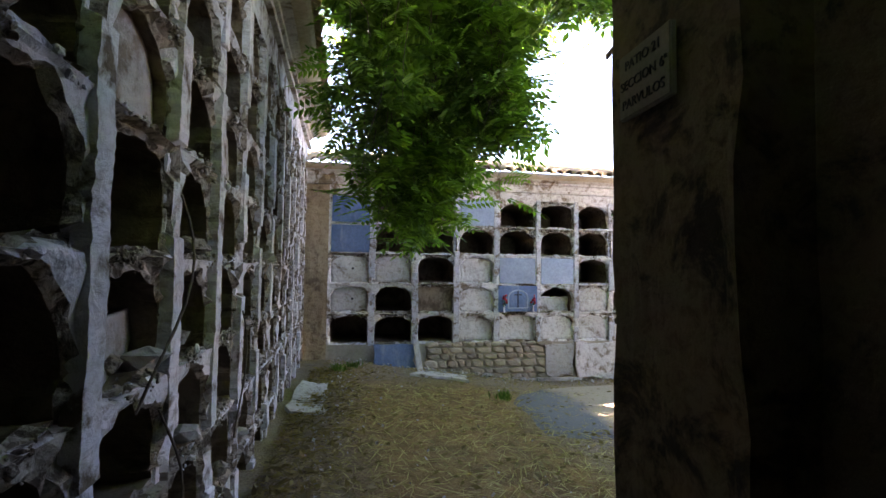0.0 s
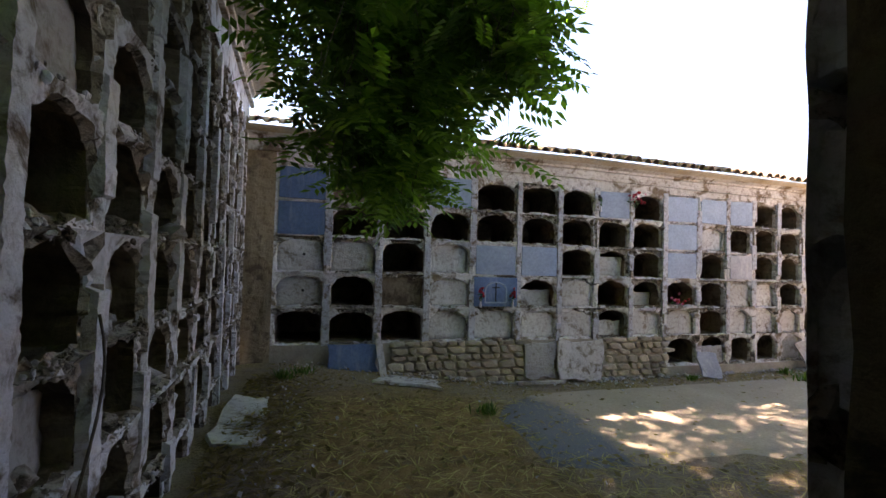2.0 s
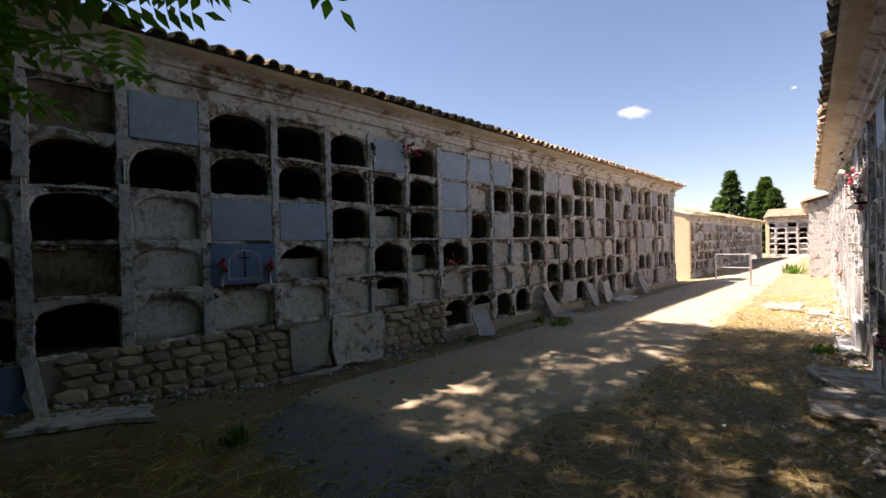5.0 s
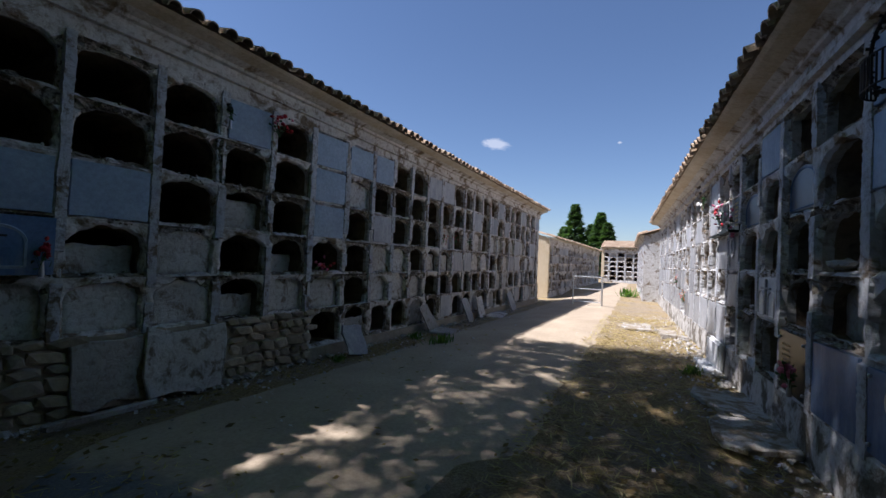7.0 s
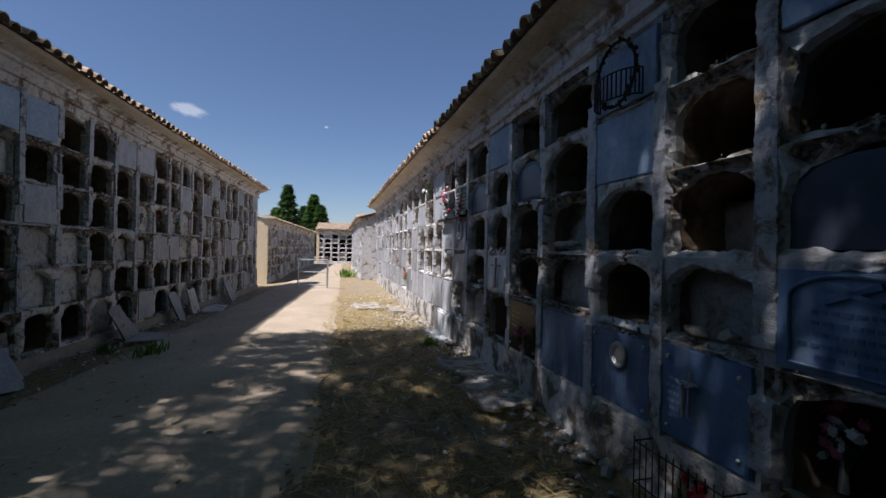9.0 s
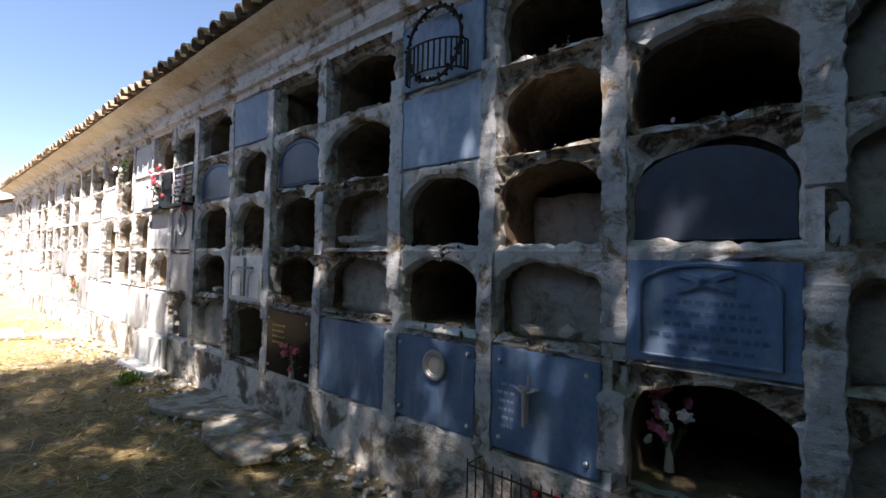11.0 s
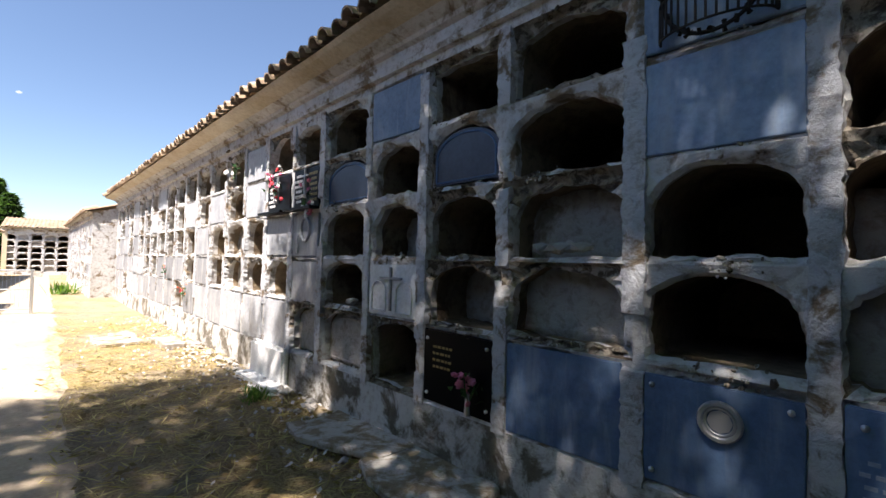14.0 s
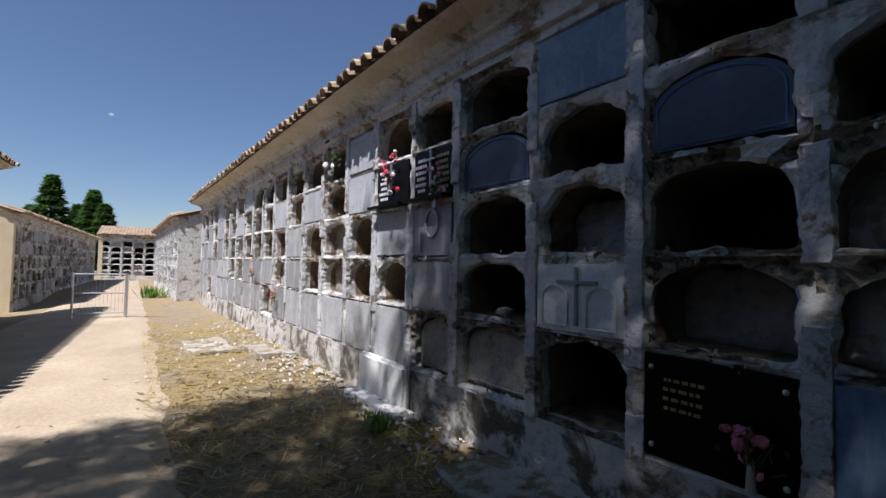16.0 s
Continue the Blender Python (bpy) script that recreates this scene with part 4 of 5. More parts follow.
north_slabs()


def wreath_holder():
    """Iron arch with a small balustrade basket at a top niche."""
    w = thing("wreath_holder", "rusty iron wreath holder with a small balustrade", "wreath holder")
    u, z = (B_EDGES[4] + B_EDGES[5]) / 2, B_ROWS[1] + 0.26
    bm = bmesh.new()
    pts = [B.at(u + 0.21 * math.cos(a), 0.07, z - 0.02 + 0.22 * math.sin(a)) for a in [math.pi * i / 14 for i in range(29)]]
    for p, q in zip(pts, pts[1:]):
        tube(bm, p, q, 0.010, 0.010, 6)
    r = random.Random(3)
    for p in pts:
        for i in range(2):
            m = Matrix.Translation(p) @ pose(0, 0, 0, r.uniform(0, 360), r.uniform(0, 360), 0)
            bmesh.ops.create_cone(bm, segments=4, radius1=0.012, radius2=0, depth=0.05, matrix=m)
    part("iron_arch", bm, IRON, w, "iron hoop with dry leaves")
    rails = [[B.at(u + 0.23 * math.cos(a), 0.03 + 0.13 * math.sin(a), zz) for a in [math.pi * i / 18 for i in range(19)]] for zz in (z - 0.22, z - 0.05)]
    for line in rails:
        bm = bmesh.new()
        for p, q in zip(line, line[1:]):
            tube(bm, p, q, 0.006, 0.006, 6)
        part("rail", bm, IRON, w)
    for i in range(19):
        bm = bmesh.new()
        tube(bm, rails[0][i], rails[1][i], 0.006, 0.006, 5)
        part("baluster", bm, IRON, w)
    return w


wreath_holder()


def arched_panels():
    """Dark glazed or painted panels set in arched niches of the south front."""
    for c, k, mat, label in ((2, 2, DARKPANEL, "dark blue painted arched panel closing a niche"), (6, 1, DARKPANEL, "dark arched panel with a glassy sheen"), (8, 1, DARKPANEL, "small arched panel with a faded picture"), (8, 4, CLOSURE, "grey arched mortar panel"), (9, 4, CLOSURE, "grey arched mortar panel")):
        a0, a1, b0, b1, arch = spots_b[c, k]
        s = slab(B, a0 + 0.005, a1 - 0.005, b0 + 0.01, b1 - 0.02, mat, name="arched_panel", label=label, group="arched panels", thick=0.03, d=-0.075 if mat is DARKPANEL else -0.14, arch=arch, category="niche panel")
        if (c, k) == (2, 2):
            continue
        bm = bmesh.new()
        ring = [B.at(u, -0.044 if mat is DARKPANEL else -0.108, z) for u, z in outline(a0 + 0.03, a1 - 0.03, b0 + 0.03, b1 - 0.045, arch * 0.95)]
        for p, q in zip(ring, ring[1:] + ring[:1]):
            tube(bm, p, q, 0.008, 0.008, 5)
        part("panel_rim", bm, BLUE_DEEP if mat is DARKPANEL else CLOSURE, s, "thin raised rim")


arched_panels()


def low_railing():
    """Thin wire railing in front of the crucifix slab."""
    g = thing("grave_railing", "low thin iron railing before a blue slab", "railing")
    u0, u1 = B_EDGES[3] + 0.05, B_EDGES[4] - 0.02
    path = [(u1, 0.03), (u1, 0.16), (u0, 0.16), (u0, 0.03)]
    for z in (0.12, 0.36):
        bm = bmesh.new()
        for p, q in zip(path, path[1:]):
            tube(bm, B.at(*p, z), B.at(*q, z), 0.005, 0.005, 5)
        part("rail", bm, IRON, g)
    for i in range(13):
        u = u0 + (u1 - u0) * i / 12
        bm = bmesh.new()
        tube(bm, B.at(u, 0.16, 0.0), B.at(u, 0.16, 0.39), 0.004, 0.004, 5)
        part("baluster", bm, IRON, g)


low_railing()


def rock_mesh(seed, sx, sy, sz, sub=2):
    bm = bmesh.new()
    bmesh.ops.create_icosphere(bm, subdivisions=sub, radius=1.0)
    o = Vector((seed * 3.1, seed * 1.7, 0))
    for v in bm.verts:
        p = v.co.copy()
        k = 1 + 0.55 * noise.noise(p * 1.6 + o) + 0.25 * noise.noise(p * 4 + o)
        v.co = Vector((p.x * k * sx, p.y * k * sy, p.z * k * sz))
    return bm


# rubble lying in niches and along the foot of the walls
for c, k, n in ((3, 3, 3), (5, 2, 4), (8, 3, 1)):
    for i in range(n):
        r = random.Random(c * 10 + i)
        u = B_EDGES[c] + 0.2 + 0.4 * r.random()
        ob = part("plaster_rubble", rock_mesh(c + i, 0.06 + 0.05 * r.random(), 0.06, 0.035, 1), CLOSURE)
        ob.matrix_basis = B.mat(u, -0.02 - 0.06 * r.random(), B_ROWS[k + 1] + 0.085)
        tagged(ob, "lump of fallen plaster on the sill of a niche", "rubble", "plaster rubble")


for i in range(46):
    r = random.Random(700 + i)
    c, k = r.randint(5, 11), r.randint(3, 7)
    ob = part("plaster_rubble", rock_mesh(50 + i, 0.05 + 0.06 * r.random(), 0.05 + 0.04 * r.random(), 0.03 + 0.03 * r.random(), 1), CLOSURE if i % 3 else BROKEN)
    ob.matrix_basis = L.mat(L_EDGES[c] + 0.12 + 0.4 * r.random(), -0.04 - 0.15 * r.random(), L_ROWS[k + 1] + 0.07) @ pose(0, 0, 0, 0, r.uniform(-20, 20), r.uniform(0, 180))
    tagged(ob, "lump of fallen plaster on the sill of a ruined niche", "rubble", "plaster rubble")


def creeper(points, label):
    bm = bmesh.new()
    for p, q in zip(points, points[1:]):
        tube(bm, p, q, 0.006, 0.005, 6)
    tagged(part("dry_creeper", bm, BARK), label, "creeper", "dry creepers")


for u, z, s in ((3.0, 1.05, 1), (3.15, 1.9, 2), (4.4, 1.3, 3), (2.6, 0.7, 4)):
    creeper([L.at(u + 0.35 * math.sin(i * 0.32 + s) * i / 9, 0.03 + 0.06 * math.sin(i * 0.35), z - 0.09 * i + 0.35) for i in range(10)], "dry bare creeper stem hanging on the ruined wall")
def base_stones():
    """Rubble masonry showing under the near part of the north front."""
    r = random.Random(8)
    shapes = []
    for i in range(6):
        bm = rock_mesh(20 + i, 0.5, 0.5, 0.5, 1)
        for v in bm.verts:
            for a in range(3):
                v.co[a] = max(-0.46, min(0.46, v.co[a] * 1.25))
        me = bpy.data.meshes.new("stone")
        bm.to_mesh(me)
        bm.free()
        me.materials.append(STONE)
        shapes.append(me)
    z = -0.28
    while z < 0.50:
        h = r.uniform(0.10, 0.17)
        u = 1.62 + r.uniform(0, 0.1)
        while u < 7.1:
            w = r.uniform(0.09, 0.33)
            if not (4.9 < u + w / 2 < 5.75) and not (4.15 < u + w / 2 < 4.8 and z > 0.0):
                ob = new("stone", r.choice(shapes))
                ob.parent = wall_a
                ob.matrix_basis = A.mat(u + w / 2, 0.03 + r.uniform(-0.02, 0.015), z + h / 2) @ pose(0, 0, 0, 0, r.uniform(-11, 11), 0) @ Matrix.Diagonal((w * 1.07, 0.10, h * 1.08, 1))
            u += w * 0.98 + 0.01
        z += h * 0.98


base_stones()


def loose_slab(label, size, m, mat, category="stone slab", group="loose slabs", ragged=None):
    """A slab with a broken outline: its thin side is the least of the three sizes."""
    r = random.Random(int(size[0] * 1000 + m.translation.x * 100))
    thin = min(range(3), key=lambda k: size[k])
    a, b = [k for k in range(3) if k != thin]
    ragged = (0.018 if size[thin] < 0.08 else 0.02) if ragged is None else ragged
    ring = []
    for s, t in [(-1, -1), (-0.4, -1), (0.3, -1), (1, -1), (1, -0.3), (1, 0.5), (1, 1), (0.4, 1), (-0.3, 1), (-1, 1), (-1, 0.35), (-1, -0.3)]:
        ring.append((s * size[a] / 2 + r.gauss(0, ragged), t * size[b] / 2 + r.gauss(0, ragged)))
    bm = bmesh.new()
    layers = []
    for off, k in ((-0.5, 0.97), (-0.35, 1.0), (0.35, 1.0), (0.5, 0.97)):
        row = []
        for p, q in ring:
            co = [0, 0, 0]
            co[a], co[b], co[thin] = p * k, q * k, off * size[thin] + r.gauss(0, 0.003)
            row.append(bm.verts.new(co))
        layers.append(row)
    bm.faces.new(layers[0])
    bm.faces.new(layers[-1][::-1])
    for p, q in zip(layers, layers[1:]):
        for i in range(len(ring)):
            j = (i + 1) % len(ring)
            bm.faces.new((p[i], p[j], q[j], q[i]))
    bmesh.ops.recalc_face_normals(bm, faces=bm.faces)
    ob = part("loose_slab", bm, mat)
    ob.matrix_basis = m
    return tagged(ob, label, category, group)


DUSTY = plaster("dusty_slab", (0.50, 0.48, 0.45), (0.38, 0.35, 0.30), (0.26, 0.21, 0.14), 0.47, 5.0)
loose_slab("pale slab leaning against the base of the niches", (0.42, 0.03, 0.52), pose(7.73, 9.13, 0.09, -32, 4, -10), MARBLE)
loose_slab("broken grey slab leaning against low niches", (0.40, 0.03, 0.62), pose(10.58, 9.33, 0.12, -22, -18, 6), CLOSURE)
loose_slab("grey slab leaning against low niches", (0.36, 0.03, 0.66), pose(12.78, 9.36, 0.12, -18, -12, 4), MARBLE)
loose_slab("white slab leaning against low niches", (0.45, 0.03, 0.60), pose(13.78, 9.39, 0.12, -15, 3, 0), WHITE_STONE := plaster("white_stone", (0.64, 0.62, 0.59), (0.50, 0.48, 0.45), (0.24, 0.20, 0.15), 0.54, 5.0))
loose_slab("grey slab leaning far along the niches", (0.40, 0.03, 0.62), pose(16.48, 9.36, 0.12, -18, -14, 0), MARBLE)
loose_slab("flat broken slab lying on the ground", (0.85, 0.5, 0.04), pose(10.48, 8.86, -0.09, 2, 1, 12), CLOSURE)
loose_slab("flat pale slab lying beside the niches", (1.0, 0.45, 0.05), pose(14.28, 9.06, -0.12, 2, -2, 4), WHITE_STONE)
loose_slab("dark blue slab leaning in the base of the niches", (0.74, 0.04, 0.42), pose(1.07, 9.43, 0.36, -8, 0, 0), BLUE)
loose_slab("dark blue slab lying before the niches", (0.80, 0.5, 0.05), pose(1.03, 9.03, 0.07, -8, 0, 2), BLUE)
loose_slab("white broken slab lying before the niches", (0.86, 0.82, 0.05), pose(1.86, 8.90, 0.10, -8, 5, -12), WHITE_STONE, ragged=0.05)
loose_slab("white lime-covered block leaning in the corner of the base", (0.10, 0.10, 0.62), pose(1.51, 9.36, 0.32, -16, -8, 0), WHITE_STONE)
loose_slab("large white patch of plaster leaning on the base", (0.92, 0.05, 0.70), pose(5.15, 9.48, 0.19, -6, 2, 0), WHITE_STONE, ragged=0.035)
loose_slab("grey upright slab on the base of the niches", (0.62, 0.05, 0.62), pose(4.36, 9.53, 0.20, -3, 0, 0), CLOSURE)
loose_slab("long thin beam lying at the foot of the niches", (1.0, 0.06, 0.05), pose(4.23, 9.21, -0.10, 0, 3, 6), CLOSURE)
loose_slab("broken white step slab by the ruined wall", (0.45, 0.75, 0.06), pose(-0.18, 7.30, 0.31, 2, 6, -4), WHITE_STONE, ragged=0.04)
loose_slab("second broken white step slab by the ruined wall", (0.42, 0.55, 0.05), pose(-0.15, 6.68, 0.30, -2, 5, 5), WHITE_STONE, ragged=0.04)
loose_slab("lime-splashed flat slab before the white niches", (1.1, 0.55, 0.05), pose(7.65, 4.02, 0.03, 1, 1, 8), DUSTY, ragged=0.05)
loose_slab("cracked flat slab before the white niches", (0.95, 0.6, 0.05), pose(6.72, 3.98, 0.03, -1, 1, 4), DUSTY, ragged=0.05)
loose_slab("flat grey slab on the straw verge", (1.5, 0.55, 0.05), pose(13.9, 5.35, 0.0, 0, 1, 10), DUSTY, ragged=0.10)
loose_slab("white plaster heap slab by the niches", (1.1, 0.45, 0.10), pose(12.9, 4.66, 0.02, 3, 2, 8), DUSTY, ragged=0.08)


def white_pilaster():
    """Thick fresh limewash at the foot of the south front."""
    bm = bmesh.new()
    box(bm, B.mat(bu(9.84), 0.055, 0.18), 0.96, 0.09, 0.50, 0.03)
    box(bm, B.mat(bu(9.75), 0.17, 0.0), 1.15, 0.30, 0.10, 0.045)
    part("limewash_patch", bm, LIME, wall_b, "fresh thick white limewash")


LIME = mottled("fresh_limewash", (0.80, 0.80, 0.79), (0.72, 0.72, 0.71), 2.5, 0.9, 0.2, 0.006)
white_pilaster()


SIGN = mottled('aged_sign', (0.16, 0.14, 0.11), (0.22, 0.20, 0.16), 4, 0.7)


def passage_sign():
    """Marble plate with painted words on the pier."""
    bm = bmesh.new()
    box(bm, pose(1.612, 2.74, 2.76), 0.03, 0.34, 0.29, 0.006)
    s = tagged(part("section_sign", bm, SIGN), "small marble plate with black painted words on the pier", "sign")
    for i, word in enumerate(("PATIO 21", "SECCION 6ª", "PARVULOS")):
        cu = bpy.data.curves.new("lettering", "FONT")
        cu.body, cu.size, cu.align_x, cu.extrude = word, 0.058, "CENTER", 0.002
        ob = new("lettering", cu)
        cu.materials.append(LETTER)
        ob.parent = s
        ob.matrix_basis = pose(1.594, 2.74, 2.825 - 0.085 * i, 90, 0, -90)


passage_sign()


# ---- beyond the near fronts ----
def far_block(name, label, f, u0, u1, rows, pitch, eave, mats, seed, over=0.25, back=2.2, low=-0.3):
    r = random.Random(seed)
    n = max(1, int((u1 - u0) / pitch))
    edges = [u0 + (u1 - u0) * i / n for i in range(n + 1)]
    codes = ["".join(r.choice("oooobp") for _ in range(len(rows) - 1)) for _ in range(n)]
    wall, spots = front(name, label, f, edges, rows, codes, mats, 0.6, eave - 0.1, low, seed, CLOSURE)
    for (c, k), o in spots.items():
        if codes[c][k] == "p":
            slab(f, o[0] - 0.012, o[1] + 0.012, o[2], o[3], MARBLE, label="pale slab in a distant niche building", group="niche slabs")
    roof(f, u0 - 0.1, u1 + 0.1, eave + 0.1, over, back, 0.75, seed, eave - 0.12, "clay tile roof of a farther niche building")
    for u, facing in ((u0, -1), (u1, 1)):
        end_wall("wall_gable", "ochre plastered gable end of a farther niche building", f, u, eave + 0.05, back, mats[2] if name == "wall_south_far" else OCHRE, facing, low, 0.7)
    return wall


OCHRE = mottled("ochre_plaster", (0.58, 0.47, 0.31), (0.66, 0.57, 0.42), 1.2, 0.9, 0.3, 0.01)
N2 = Face(0, 9.5, 1, 0.012, 0.012, -1)
far_block("wall_north_far", "farther low niche building along the street", N2, 23.3, 42.8, [2.35, 1.9, 1.45, 1.0, 0.55, 0.1], 0.8, 2.62, (WALL_A, CAVITY_SHADE, WALL_A), 41)
S2 = Face(23.4, 5.62, math.cos(0.075), math.sin(0.075), -math.sin(0.075), math.cos(0.075))
far_block("wall_south_far", "farther niche building beyond the white front", S2, 0.0, 12.0, [2.5, 2.05, 1.6, 1.15, 0.7, 0.25], 0.8, 2.82, (WALL_B, CAVITY_SHADE, WALL_B), 42)
E2 = Face(45.0, 4.0, 0, 1, -1, 0)
far_block("wall_east_far", "white niche building closing the street", E2, 0.0, 6.1, [2.75, 2.32, 1.89, 1.46, 1.03, 0.6, 0.17], 0.62, 3.05, (WALL_B, CAVITY_SHADE, WALL_B), 43)


def barrier():
    """Galvanised frame gate standing across the street."""
    g = thing("barrier_gate", "open galvanised tube barrier across the concrete street", "gate")
    for y, rad in ((7.72, 0.025), (6.72, 0.035)):
        bm = bmesh.new()
        tube(bm, (18.6, y, -0.02), (18.6, y, 1.07), rad, rad, 10)
        part("post", bm, METAL, g)
    for z in (1.04, 0.60, 0.14):
        bm = bmesh.new()
        tube(bm, (18.6, 6.72, z), (18.6, 7.72, z), 0.018, 0.018, 8)
        part("rail", bm, METAL, g)
    for i in range(1, 14):
        bm = bmesh.new()
        y = 6.72 + i / 14
        tube(bm, (18.6, y, 0.14), (18.6, y, 1.04), 0.0025, 0.0025, 4)
        part("wire", bm, METAL, g)
    bm = bmesh.new()
    box(bm, pose(18.55, 6.62, 0.96), 0.01, 0.16, 0.14, 0.002)
    part("plate", bm, WHITE_STONE, g, "small white plate")


barrier()


def conifer(x, y, h, w, seed):
    """Tapered trunk with whorls of drooping needle clumps."""
    r = random.Random(seed)
    t = thing("conifer", "dark green conifer behind the niche buildings", "tree", "conifers")
    bm = bmesh.new()
    tube(bm, (x, y, -0.3), (x, y, h * 0.97), 0.22, 0.03, 8)
    part("trunk", bm, BARK, t)
    verts, faces = [], []
    for i in range(5200):
        s = r.random() ** 0.8
        z = h * (0.12 + 0.88 * s)
        reach = w * (1 - s) ** 0.8 * (0.45 + 0.55 * abs(math.sin(s * 31 + r.random()))) + 0.12
        a, d = r.uniform(0, math.tau), r.uniform(0.25, 1.0) ** 0.6
        p = Vector((x + math.cos(a) * reach * d, y + math.sin(a) * reach * d, z - 0.3 * reach * d))
        o = Vector((math.cos(a), math.sin(a), r.uniform(-0.5, 0.4))) * r.uniform(0.2, 0.5)
        side = Vector((-math.sin(a), math.cos(a), r.uniform(-0.6, 0.6))) * r.uniform(0.08, 0.17)
        k = len(verts)
        verts += [p - o * 0.5, p + side, p + o, p - side]
        faces.append((k, k + 1, k + 2, k + 3))
    me = bpy.data.meshes.new("crown")
    me.from_pydata(verts, [], faces)
    me.materials.append(CONIFER)
    new("crown", me).parent = t


for x, y, h, w, seed in ((58, 15.0, 8.9, 2.7, 1), (60, 12.2, 8.1, 2.4, 2), (56, 10.9, 6.4, 1.9, 3), (64, 17.5, 6.6, 2.4, 4), (62, 13.6, 6.8, 2.1, 5), (57, 11.9, 7.3, 2.0, 6)):
    conifer(x, y, h, w, seed)


# ---- the tree over the passage ----
def leaf_cloud(centres, size, seed, droop):
    """Feather-shaped compound leaves at the given places."""
    r = np.random.RandomState(seed)
    verts, faces = [], []
    for c in centres:
        a, tilt = r.uniform(0, math.tau), r.uniform(-droop, 0.35)
        axis = Vector((math.cos(a) * math.cos(tilt), math.sin(a) * math.cos(tilt), math.sin(tilt)))
        side = axis.cross(Vector((0, 0, 1))).normalized()
        side = (Matrix.Rotation(r.uniform(-0.7, 0.7), 3, axis) @ side).normalized()
        up = side.cross(axis)
        length = size * r.uniform(0.7, 1.25)
        for i in range(13):
            s = (i // 2 + 1) / 7.0
            sgn = 1 if i % 2 else -1
            p = c + axis * length * s - up * (0.10 * length * s * s)
            out = (side * sgn * 0.9 + axis * (0.45 if i < 12 else 3.0)).normalized()
            ll, lw = length * 0.30 * (1.1 - 0.4 * abs(s - 0.5)), length * 0.062
            w = (axis - out * axis.dot(out)).normalized() * lw if i < 12 else side * lw
            k = len(verts)
            verts += [p, p + out * ll * 0.45 + w, p + out * ll - up * ll * 0.15, p + out * ll * 0.45 - w]
            faces.append((k, k + 1, k + 2, k + 3))
    me = bpy.data.meshes.new("crown")
    me.from_pydata(verts, [], faces)
    me.materials.append(LEAF)
    return me


